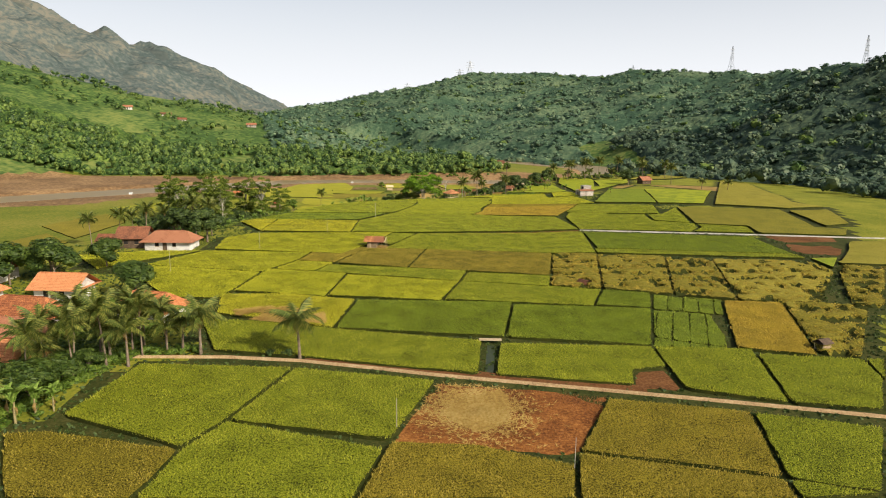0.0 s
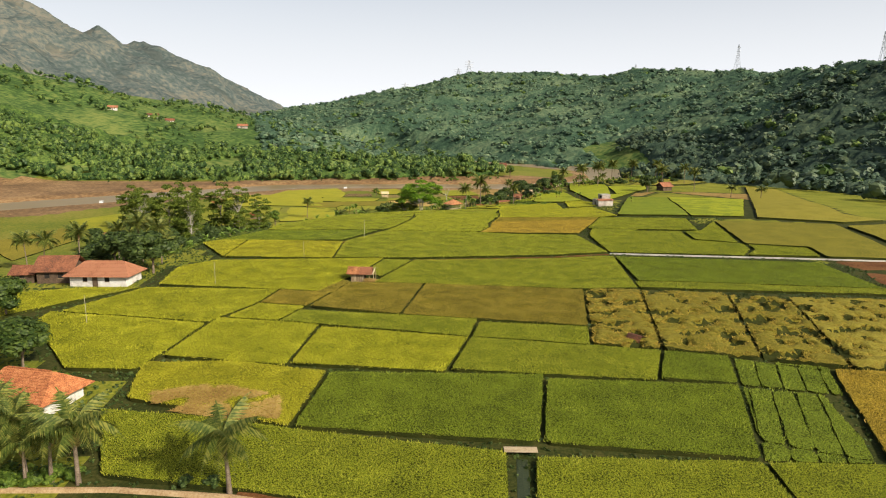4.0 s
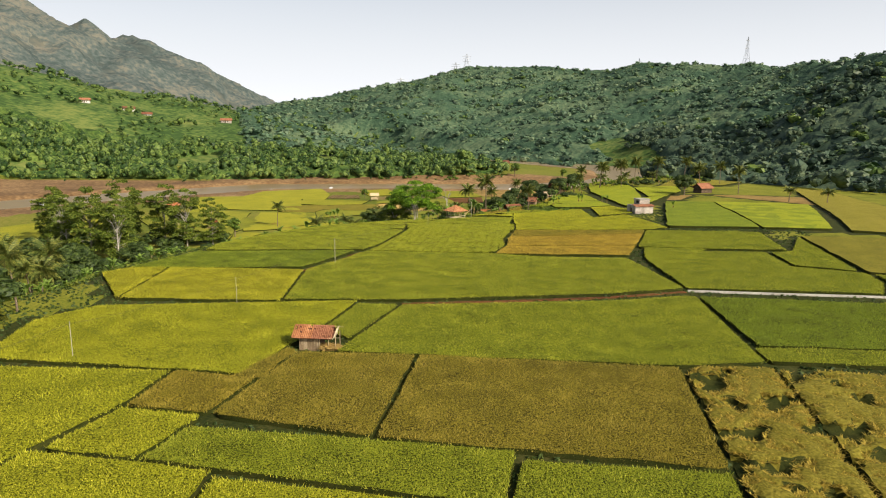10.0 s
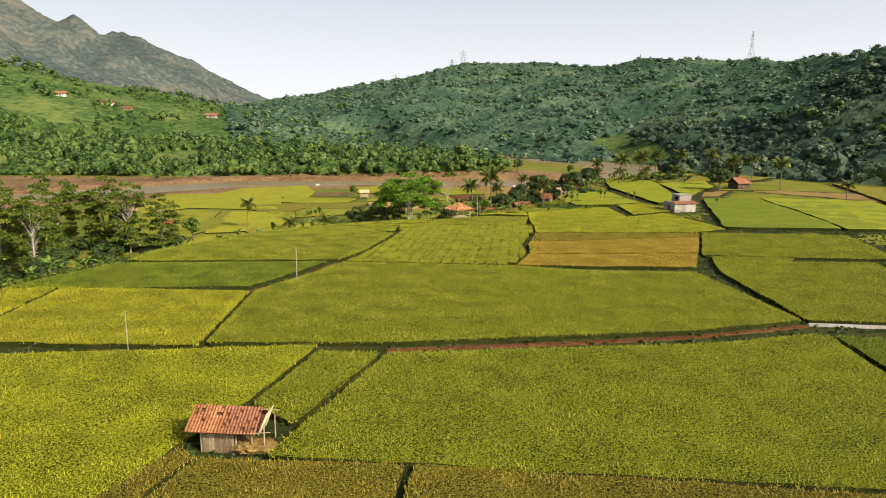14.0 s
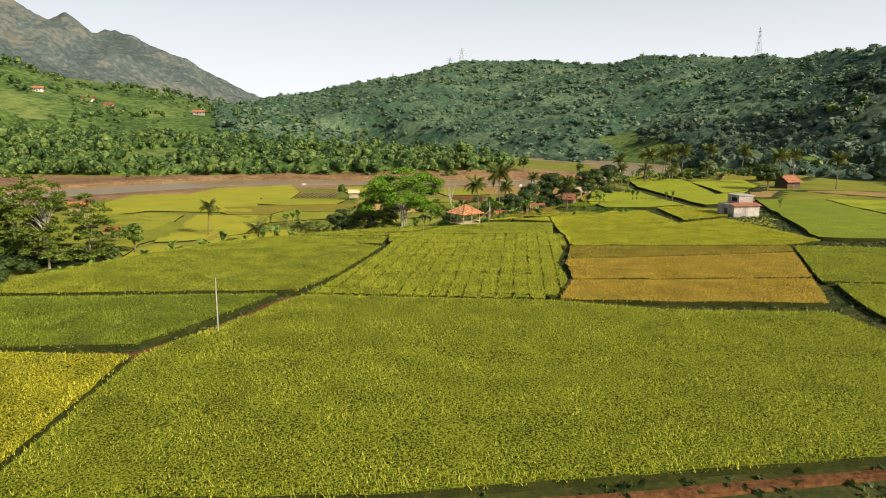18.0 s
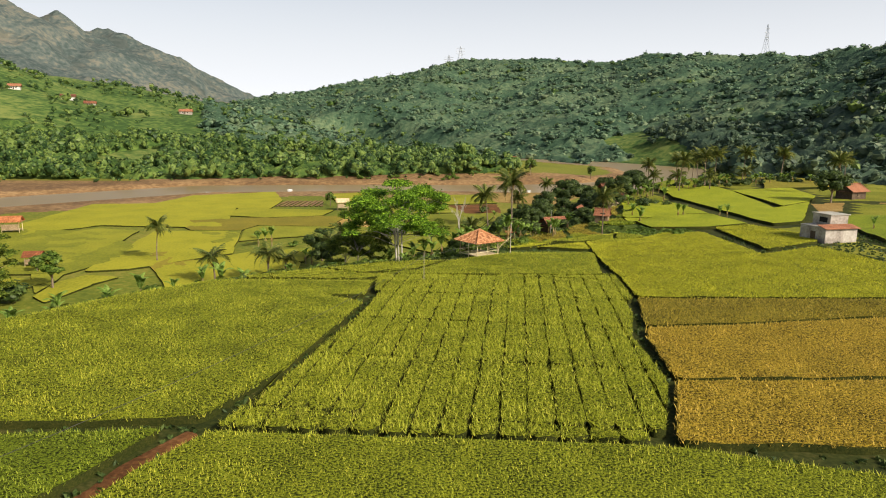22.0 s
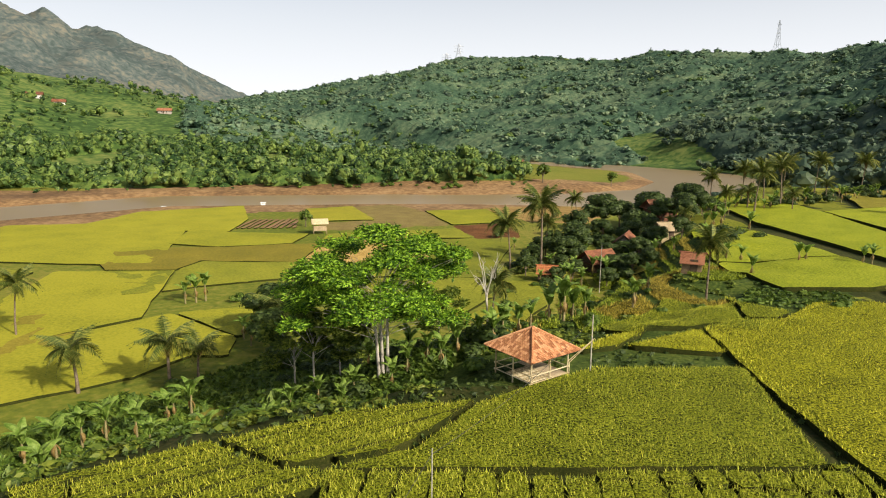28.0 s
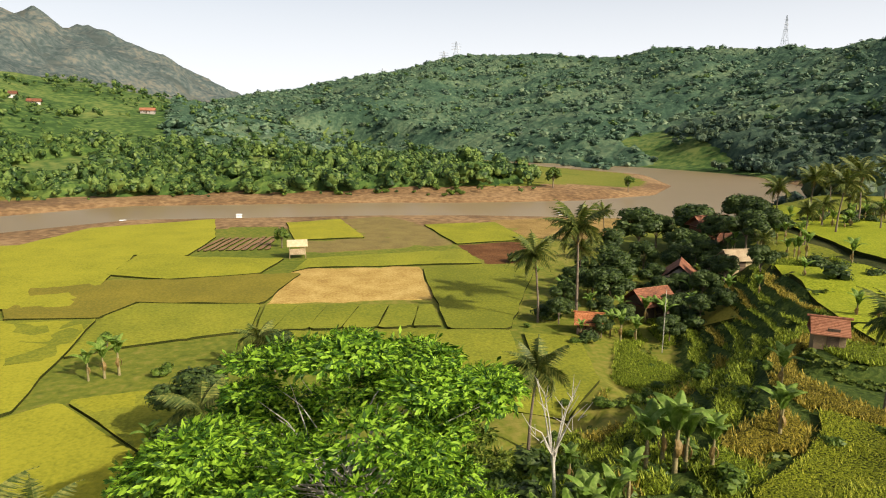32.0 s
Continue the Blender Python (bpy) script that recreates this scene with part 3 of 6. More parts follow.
field("ripe", (15.7, 57.0), (29.9, 53.5), (26.5, 41.4), (9.6, 46.2), (12.3, 50.8))
field("ripe", (9.6, 46.2), (26.5, 41.4), (25.8, 38.2), (7.8, 38.8))
field("green", (29.9, 53.5), (41.6, 49.8), (33.3, 38.9), (26.5, 41.4))
field("green", (26.5, 41.4), (33.4, 39.0), (25.8, 38.2))
field("green", (6.1, 73.2), (26.2, 71.7), (25.6, 65.0), (21.1, 64.2), (19.9, 60.0), (4.2, 63.2))
field("soil", (21.1, 64.2), (25.3, 65.0), (25.1, 59.1), (19.9, 60.0))
field("green", (26.2, 71.7), (39.2, 70.6), (35.2, 55.2), (25.1, 59.1))
field("green", (38.9, 69.3), (51.8, 67.2), (50.0, 61.0), (44.2, 53.3), (35.2, 55.2))
field("green", (51.8, 67.2), (54.7, 67.2), (50.0, 61.0))
field("dark", (-14.0, 91.1), (10.6, 89.7), (7.2, 75.1), (-16.3, 78.7))
field("dark", (10.4, 88.7), (31.7, 86.4), (26.2, 71.7), (7.2, 75.1))
field("seedling", (31.7, 86.4), (40.0, 84.3), (37.0, 70.8), (26.2, 71.7))
field("seedling", (34.5, 94.2), (45.0, 91.2), (42.1, 83.7), (31.7, 86.4))
field("gold", (44.6, 90.3), (53.9, 89.0), (46.7, 68.0), (37.0, 70.8))
field("yellow", (-36.3, 94.4), (-25.6, 94.6), (-14.1, 91.2), (-16.3, 78.7), (-34.3, 85.0))
field("green", (-36.0, 83.2), (-22.0, 80.7), (-16.3, 78.7), (4.0, 74.0), (2.5, 63.4), (-18.1, 68.8), (-30.7, 71.4))
field("lime", (-32.1, 110.3), (-17.1, 106.9), (-19.2, 92.7), (-34.8, 96.2))
field("lime", (-17.1, 106.3), (3.1, 101.6), (-0.7, 90.4), (-19.1, 93.4))
field("green", (3.1, 101.6), (26.9, 96.4), (22.9, 87.4), (-0.4, 91.1))
field("dark", (26.9, 96.4), (34.5, 94.2), (31.7, 86.4), (23.1, 88.0))
field("green", (-21.1, 113.6), (5.1, 108.7), (3.1, 101.6), (-23.3, 108.3))
field("green", (4.8, 107.5), (20.0, 105.2), (18.4, 98.2), (3.1, 101.6))
field("lime", (-27.9, 117.3), (-20.2, 115.5), (-23.3, 108.3), (-31.0, 110.1))
field("olive", (-15.1, 130.6), (-2.2, 129.3), (-6.1, 110.8), (-20.2, 115.5))
field("olive", (-2.2, 129.3), (24.6, 124.7), (20.0, 105.2), (-6.1, 110.8))
field("ripe", (-26.3, 125.7), (-17.5, 123.5), (-15.7, 128.9), (-20.2, 115.5), (-27.9, 117.3))
field("lodged", (24.6, 124.7), (33.8, 123.7), (26.9, 96.4), (18.4, 98.2))
field("lodged", (33.8, 123.7), (47.5, 121.2), (38.0, 93.2), (26.9, 96.4))
field("lime", (-48.9, 127.7), (-26.3, 125.7), (-27.9, 117.3), (-32.6, 107.8), (-49.0, 111.7), (-55.8, 113.4))
field("lime", (-53.0, 110.6), (-49.0, 111.7), (-32.6, 107.8), (-34.8, 96.2), (-35.7, 91.8), (-41.7, 92.4))
field("lime", (-48.7, 141.4), (-43.4, 147.2), (-9.6, 148.8), (-13.5, 137.2), (-16.1, 132.2), (-19.5, 124.0), (-23.9, 125.1), (-47.8, 129.5))
field("yellow", (-41.9, 168.8), (-19.7, 166.6), (-20.2, 148.3), (-42.5, 150.2))
field("yellow", (-51.4, 165.0), (-48.0, 168.8), (-41.9, 168.8), (-42.5, 150.2))
field("green", (-10.0, 147.5), (-4.0, 146.7), (-9.8, 133.9), (-13.5, 137.2))
field("green", (-4.0, 146.7), (25.2, 147.9), (34.6, 149.7), (37.7, 149.6), (34.4, 125.5), (24.6, 124.7), (-11.3, 130.2))
field("green", (-19.7, 166.6), (-13.9, 176.1), (-13.2, 178.4), (-10.7, 182.5), (-1.0, 181.3), (7.5, 180.2), (12.9, 179.5), (21.5, 176.4), (36.4, 174.6), (37.9, 153.6), (25.2, 150.8), (-3.6, 148.6), (-20.2, 149.2))
field("green", (51.0, 204.1), (74.6, 198.5), (69.4, 179.5), (41.8, 184.8))
field("green", (41.8, 181.5), (64.3, 178.3), (62.1, 166.8), (72.1, 162.1), (70.6, 156.0), (65.9, 149.8), (37.9, 153.6), (39.1, 173.5))
field("lime", (93.9, 260.4), (118.6, 249.5), (92.4, 200.0), (77.8, 203.7))
field("green", (79.7, 264.0), (93.9, 260.4), (77.8, 203.7), (57.3, 208.4))
field("green", (93.9, 260.4), (116.0, 244.5), (100.6, 215.5), (88.9, 200.9), (77.8, 203.7))
field("dryfield", (103.1, 286.4), (148.4, 276.5), (108.7, 225.5), (122.5, 252.8))
field("green", (-16.7, 217.4), (-3.1, 216.5), (-3.6, 209.9), (-7.4, 209.8), (-3.6, 207.2), (-8.1, 190.4), (-11.2, 183.6), (-41.0, 183.2), (-40.5, 190.0), (-35.0, 199.5), (-30.0, 206.5), (-25.5, 212.0), (-20.0, 217.2))
field("strip", (-3.1, 219.9), (23.5, 218.2), (21.7, 208.0), (17.3, 196.1), (16.4, 187.8), (12.9, 179.5), (-10.7, 182.5), (-7.8, 190.4), (-3.3, 207.0))
field("green", (50.6, 199.4), (66.0, 196.4), (56.8, 184.7), (42.6, 186.6))
field("green", (43.0, 184.6), (55.1, 182.2), (38.4, 161.7), (39.7, 175.3))
field("green", (5.8, 227.9), (14.6, 233.4), (25.7, 232.7), (22.1, 218.3), (23.5, 218.1), (22.0, 218.3), (-3.1, 219.9), (1.1, 221.6))
field("lime", (18.4, 238.1), (27.1, 242.7), (26.1, 235.5))
field("lime", (-31.8, 272.9), (-28.9, 275.2), (-17.6, 264.3), (-17.1, 258.1), (-24.7, 258.6))
field("green", (-28.9, 275.2), (-25.4, 276.4), (-17.6, 278.9), (-16.9, 274.8), (-17.6, 264.3))
field("green", (-39.1, 283.9), (-34.4, 286.1), (-36.8, 301.4), (-48.9, 301.1))
field("green", (-34.4, 286.1), (-36.8, 301.4), (-35.0, 308.9), (-16.8, 307.2), (-15.6, 294.8), (-22.8, 292.0), (-29.8, 289.5))
field("ripe", (-61.3, 322.9), (-46.2, 323.3), (-34.9, 323.0), (-20.9, 326.5), (-13.8, 327.0), (-16.8, 307.2), (-35.0, 308.9), (-36.8, 301.4), (-48.9, 301.1))
field("lime", (-47.0, 326.8), (-48.4, 347.5), (-35.8, 341.8), (-18.6, 339.9), (-20.9, 326.5), (-34.9, 323.0))
field("lime", (-77.4, 351.2), (-72.5, 379.0), (-46.0, 394.0), (-37.9, 364.0), (-38.0, 342.8), (-48.2, 344.0), (-47.0, 326.8), (-63.2, 326.3))
field("ploughed", (-37.9, 364.0), (-24.9, 365.7), (-23.2, 349.0), (-38.0, 347.8))
field("yellow", (-26.3, 387.1), (-12.0, 393.1), (-4.3, 362.8), (-20.4, 359.6))
field("seedbed", (-20.4, 359.6), (-4.3, 362.8), (-12.0, 393.1), (-0.5, 399.5), (8.7, 387.0), (15.5, 353.3), (-15.8, 345.0))
field("lime", (9.7, 382.2), (29.3, 386.0), (33.0, 358.6), (15.5, 353.3))
field("dryfield", (28.3, 390.7), (69.6, 400.0), (66.5, 379.1), (51.6, 354.5), (32.5, 362.3))
field("soil", (15.5, 353.3), (33.0, 358.6), (29.9, 334.7), (18.8, 333.1))
field("straw", (-16.0, 330.8), (6.5, 332.1), (7.8, 309.6), (-16.8, 307.2))
field("green", (6.7, 329.5), (18.8, 333.1), (26.8, 326.2), (16.4, 293.7), (8.1, 294.0))
field("plots", (-16.8, 307.2), (7.6, 305.8), (8.1, 295.3), (-15.6, 294.8))
field("green", (-15.6, 294.8), (16.4, 293.7), (15.2, 281.3), (8.2, 270.3), (-1.9, 282.4), (-10.9, 289.3))
field("green", (-16.1, 327.4), (-13.3, 331.0), (18.8, 333.1), (16.5, 347.5), (-14.6, 339.7))
field("lime", (-92.9, 312.0), (-94.3, 352.9), (-75.6, 356.4), (-48.2, 343.9), (-41.9, 304.7), (-72.6, 309.2), (-82.6, 294.1))
field("green", (-80.6, 290.7), (-70.7, 305.0), (-59.8, 301.0), (-55.1, 259.8), (-53.4, 250.5), (-52.6, 243.4))
field("lime", (-52.9, 257.8), (-56.8, 300.9), (-36.8, 301.4), (-31.8, 272.9), (-45.5, 259.5))
field("lime", (-52.4, 241.9), (-53.4, 250.5), (-51.5, 255.9), (-44.8, 253.9), (-46.9, 249.0), (-48.7, 238.0))
field("lime", (-43.8, 263.3), (-40.3, 264.6), (-28.9, 275.2), (-17.6, 264.3), (-25.1, 252.3), (-35.6, 245.6))
field("lime", (-28.9, 275.2), (-17.6, 278.9), (-17.4, 268.1), (-17.6, 264.3))
field("rows", (-9.4, 223.4), (-1.5, 227.1), (5.8, 228.0), (0.5, 221.4), (-5.0, 220.3))
field("lime", (-73.2, 122.7), (-58.7, 127.7), (-48.9, 127.7), (-58.9, 115.9), (-64.1, 111.4))
field("lime", (-57.0, 113.7), (-32.6, 107.8), (-34.8, 96.2), (-38.3, 92.0), (-44.6, 92.8), (-56.6, 108.9))
field("lime", (-70.5, 119.3), (-61.8, 126.6), (-51.8, 127.7), (-53.8, 122.0), (-63.0, 109.8))
field("lime", (14.5, 237.8), (20.4, 242.7), (22.6, 242.8), (18.4, 238.0), (14.8, 236.8))
field("ripe", (43.1, 304.7), (44.0, 296.3), (42.1, 285.1), (38.5, 290.4))
field("ripe", (-49.9, 273.3), (-40.7, 276.7), (-36.0, 263.7), (-40.6, 256.4))
field("green", (-94.7, 285.4), (-93.5, 305.5), (-68.1, 300.0), (-49.2, 276.7), (-54.4, 255.7), (-77.7, 256.4))
field("lime", (-76.0, 253.5), (-65.1, 256.0), (-53.4, 250.5), (-59.3, 240.5), (-64.8, 234.2))
field("lodged", (56.1, 118.3), (66.9, 117.3), (75.2, 115.9), (75.1, 107.3), (59.8, 88.2), (53.9, 89.0), (47.2, 89.9))
field("lodged", (47.2, 120.2), (56.1, 118.3), (47.2, 89.9), (38.0, 93.2))
field("green", (35.0, 130.2), (42.0, 129.9), (77.3, 123.8), (77.4, 119.5), (38.3, 125.0), (34.4, 125.5))
field("dark", (37.7, 149.6), (78.2, 143.4), (77.3, 123.8), (42.0, 129.9), (35.9, 130.2))
field("soil", (82.7, 146.0), (103.4, 145.0), (98.6, 138.7), (83.1, 138.8))
field("soil", (82.5, 136.6), (95.8, 135.0), (87.4, 123.9), (79.5, 127.0))
field("green", (77.4, 119.5), (84.2, 119.9), (76.7, 110.3))
field("ripe", (80.1, 193.5), (110.2, 186.4), (102.7, 156.0), (109.6, 153.2), (103.4, 145.0), (82.4, 148.1), (84.9, 157.5), (72.1, 162.1))
field("ripe", (158.4, 323.7), (166.5, 310.1), (124.8, 203.4), (129.3, 192.3), (115.1, 188.4), (94.7, 197.8))
field("ripe", (111.1, 183.4), (126.3, 186.8), (116.0, 161.6), (106.7, 158.0))
field("dark", (-48.6, 168.1), (-41.5, 182.3), (-12.6, 182.8), (-14.5, 178.9), (-17.7, 172.4), (-19.0, 170.6), (-20.4, 168.2), (-32.8, 167.8))
field("lime", (43.0, 271.0), (60.9, 270.4), (60.0, 255.6), (52.5, 253.5), (41.9, 254.7))
field("lime", (52.1, 297.4), (62.2, 293.6), (60.9, 270.4), (43.0, 271.0))
field("lime", (87.5, 389.4), (90.6, 327.8), (86.2, 307.7), (77.3, 276.5), (90.7, 285.2), (70.4, 256.4), (63.6, 254.9), (66.6, 301.3))
field("lime", (87.6, 314.0), (107.3, 318.4), (99.1, 295.0), (90.7, 285.2), (80.4, 278.5))
field("ripe", (127.3, 366.8), (179.7, 407.9), (180.4, 386.8), (130.4, 324.9), (114.6, 319.2), (98.4, 316.4))
field("green", (64.8, 178.0), (69.8, 179.2), (79.4, 192.6), (71.6, 163.0), (62.8, 167.2))
field("green", (72.6, 161.4), (84.2, 157.0), (82.0, 148.8), (66.5, 150.4), (71.2, 156.0))
field("olive", (88.2, 123.6), (99.2, 138.0), (112.0, 139.0), (96.0, 112.0), (80.0, 114.0))
field("dryfield", (90.7, 285.2), (99.7, 286.5), (82.3, 263.3), (79.7, 264.0))
field("olive", (-19.4, 126.3), (-16.3, 132.1), (-14.8, 130.5), (-17.2, 124.3), (-19.3, 120.6), (-21.1, 122.2))
field("green", (9.2, 271.2), (16.8, 268.5), (22.5, 277.0), (24.0, 290.0), (17.4, 292.6), (15.9, 281.0))
field("straw", (-1.3, 55.7), (0.8, 59.0), (4.3, 60.6), (5.2, 56.1), (4.0, 52.4), (0.8, 50.6), (-2.5, 52.8))
field("ripe", (21.7, 208.0), (51.0, 204.1), (49.0, 199.9), (18.9, 198.9))
field("gold", (18.9, 198.9), (49.0, 199.9), (42.6, 186.6), (16.6, 187.8), (17.9, 196.0))
field("gold", (16.4, 187.8), (42.6, 186.6), (37.7, 176.8), (12.9, 179.5))
field("lodged", (78.7, 112.9), (87.9, 111.1), (69.3, 86.5), (64.4, 87.6))
field("lodged", (53.9, 89.0), (67.1, 87.0), (51.8, 67.2), (47.1, 69.2))
field("rows", (-17.4, 218.9), (-9.4, 223.5), (-5.2, 220.4), (-1.2, 219.8), (-3.1, 216.9), (-16.7, 217.8))
field("lime", (27.1, 242.7), (35.8, 244.6), (42.3, 249.7), (48.7, 248.6), (46.1, 228.0), (56.5, 232.6), (57.4, 206.9), (51.0, 204.1), (21.7, 208.0), (23.2, 216.4), (24.4, 227.3))
field("lime", (52.5, 253.5), (60.0, 255.6), (63.1, 240.9), (59.1, 235.9), (48.5, 231.0))
field("green", (19.1, 246.1), (23.6, 248.8), (27.0, 251.9), (29.0, 255.1), (31.5, 252.3), (32.1, 251.3), (36.1, 251.4), (34.2, 249.9), (33.5, 247.8), (32.0, 243.8), (27.1, 243.0), (22.6, 242.8), (21.6, 241.6), (18.8, 244.4))
field("green", (35.6, 255.2), (36.9, 254.3), (35.3, 250.8), (38.4, 246.7), (35.8, 244.6), (32.4, 244.8), (33.5, 247.8), (34.9, 251.4))
field("green", (27.1, 242.9), (32.4, 245.0), (35.8, 244.6), (32.4, 240.6))
field("lime", (27.0, 241.4), (32.4, 240.6), (25.4, 232.8), (25.8, 235.5))
field("ripe", (-129.3, 210.8), (-122.2, 242.4), (-105.3, 220.3), (-105.6, 185.7))
field("lime", (-129.1, 259.8), (-108.6, 299.4), (-94.5, 256.9), (-107.9, 223.8))
field("dryfield", (-108.3, 239.1), (-106.0, 257.8), (-93.9, 220.5), (-97.8, 210.2))
field("ripe", (-121.9, 180.9), (-119.2, 195.9), (-103.8, 179.1), (-110.7, 162.6))


n = 5200
a, q = rng.uniform(0, 6.283, n), np.abs(rng.normal(0, 1, n))
x, y = 1.2 + np.cos(a) * q * 2.9, 55.4 + np.sin(a) * q * 3.1
keep = inside(x, y, [(-2.5, 62.0), (16.4, 58.2), (13.3, 52.5), (9.6, 46.2), (3.1, 46.7), (-7.5, 48.7)])
x, y = x[keep], y[keep]
v, f = tufts_of_blades(x, y, ground(x, y) + 0.12, 0.14, 0.55, 3, 0.05)
tagged(new("loose_straw", mesh_np("loose_straw", v, f, BARE_MAT["straw"])), "loose yellow straw strewn over the stubble", "straw", kind="stuff")

# a patch of the yellow plot laid flat by wind
fallen = [(-32.0, 86.0), (-25.9, 88.0), (-18.5, 85.0), (-17.4, 79.5), (-23.5, 80.5), (-30.2, 82.5)]
tagged(new("fallen_rice", mesh_np("fallen_rice", *blades(fallen, 0.72, 0.16, 0.12, 0.6, 3, 0.06), BARE_MAT["straw"])), "pale rice stalks laid flat in the yellow field", "rice", kind="stuff")

# grass and self-sown rice on the terrace wherever no plot lies
land = bpy.data.objects["ground"].data
far_plot = kind_of_ground == 0
bare = np.nonzero(far_plot)[0]
for pts in PLOTS:
    bare = bare[(segment_far(cx[bare], cy[bare], pts + pts[:1])[0] > 2.2) & ~inside(cx[bare], cy[bare], pts)]
kind_of_ground[bare] = 6
land.materials.append(M_ROUGH)
land.polygons.foreach_set("material_index", kind_of_ground.astype(np.int32))
# small curved terraces on the scarp, each step with its strip of rice
cell = 0.45
tx, ty = np.meshgrid(np.arange(4, 62, cell), np.arange(240, 306, cell))
fold = terrace_fold(tx, ty)
level = (smooth_ground(tx, ty) + fold) / STEP
share = level - np.floor(level)
planted = (share > 0.06) & (share < 0.68) & (terrace_zone(tx, ty) > 0.85) & (rough_sum(tx, ty, 17, 73) > -0.75) & (np.sin(tx * 0.55 + 2.2 * np.floor(level)) > -0.93)
for pts in PLOTS:
    planted &= ~inside(tx.ravel(), ty.ravel(), pts).reshape(tx.shape)
tint = rough_sum(tx, ty, 26, 74) + 0.8 * np.sin(np.floor(level) * 2.4)
tz = ground(tx, ty)
for kind, mask in (("dark", planted & (tint < 0.35)), ("olive", planted & (tint >= 0.35))):
    q = mask[:-1, :-1] & mask[1:, :-1] & mask[:-1, 1:] & mask[1:, 1:]
    rise = np.where(mask, 0.38, 0.0)
    rise[1:-1, 1:-1] = np.minimum.reduce([rise[1:-1, 1:-1], *[np.where(mask[1 + a:mask.shape[0] - 1 + a, 1 + b:mask.shape[1] - 1 + b], 0.38, 0.02) for a, b in ((0, 1), (1, 0), (0, -1), (-1, 0))]])
    f = grid_faces(tx.shape[1], tx.shape[0])[q.ravel()]
    used, f = np.unique(f, return_inverse=True)
    v = np.stack([tx.ravel(), ty.ravel(), (tz + rise + rng.uniform(-0.05, 0.05, tz.shape)).ravel()], 1)[used]
    ob = tagged(new("terrace_rice", mesh_np("terrace_rice", v, f.reshape(-1, 4), UNDER_SHADE_MAT[kind], True)), "narrow curved rice terraces stepping down the scarp" if kind == "dark" else "narrow curved terraces of brownish ripening rice", "rice terrace", kind="stuff")
    bx, by = [np.repeat(c[mask], 4) + rng.uniform(-0.5, 0.5, 4 * mask.sum()) * cell for c in (tx, ty)]
    tagged(part("rice_plants", mesh_np("rice_plants", *tufts_of_blades(bx, by, ground(bx, by) + 0.16, 0.4, 0.28, 3, 0.05), BLADE_MAT[kind]), None, ob), kind="stuff")


# ---- foliage ----
def leaf_cloud(n, lobes, size, squash=0.75, r=rng, droop=0.0):
    """n leaf sprays (two triangles each) on the outsides of lobes [(centre, radius)]."""
    c = np.array([l[0] for l in lobes], float)
    rad = np.array([l[1] for l in lobes], float)
    k = r.choice(len(lobes), n, p=rad ** 2 / (rad ** 2).sum())
    d = r.normal(size=(n, 3))
    d[:, 2] = np.where(d[:, 2] < -0.3, -d[:, 2], d[:, 2])
    d /= np.linalg.norm(d, axis=1)[:, None]
    p = c[k] + d * (rad[k] * r.uniform(0.72, 1.05, n))[:, None] * np.array([1, 1, squash])
    a = np.cross(d, r.normal(size=(n, 3)))
    a /= np.linalg.norm(a, axis=1)[:, None] + 1e-9
    a[:, 2] = a[:, 2] * 0.5 - droop
    b = np.cross(d + r.normal(0, 0.35, (n, 3)), a)
    b /= np.linalg.norm(b, axis=1)[:, None] + 1e-9
    s = (size * r.uniform(0.6, 1.35, n))[:, None]
    q = [p - a * s, p + b * s * 0.42, p + a * s, p - b * s * 0.42]
    v = np.stack(q, 1).reshape(-1, 3)
    i = np.arange(n)[:, None] * 4
    return v, np.concatenate([i + [0, 1, 2], i + [0, 2, 3]], 0)


def core(radius, squash, r, level=1):
    bm = bmesh.new()
    bmesh.ops.create_icosphere(bm, subdivisions=level, radius=radius)
    v = np.array([x.co[:] for x in bm.verts])
    f = np.array([[x.index for x in q.verts] for q in bm.faces])
    bm.free()
    v *= r.uniform(0.72, 1.18, (len(v), 1))
    v[:, 2] *= squash
    return v, f


def crown_template(seed, leaves, flat=0.8, level=2, extra=5):
    """A crown about 2 wide and 2 high standing on z = 0."""
    r = np.random.default_rng(seed)
    pieces = []
    lobes = [((0, 0, 1.0), 0.72)] + [((math.cos(a) * 0.55, math.sin(a) * 0.55, r.uniform(0.6, 1.35)), r.uniform(0.32, 0.5)) for a in r.uniform(0, 6.28, extra)]
    for c, q in lobes:
        v, f = core(q * (0.72 if level == 0 else 0.88), flat, r, level if q > 0.6 else max(0, level - 1))
        pieces.append((v + np.array(c), f))
    pieces.append(leaf_cloud(leaves, lobes, 0.30 if level == 0 else 0.21, flat, r))
    return joined(pieces)


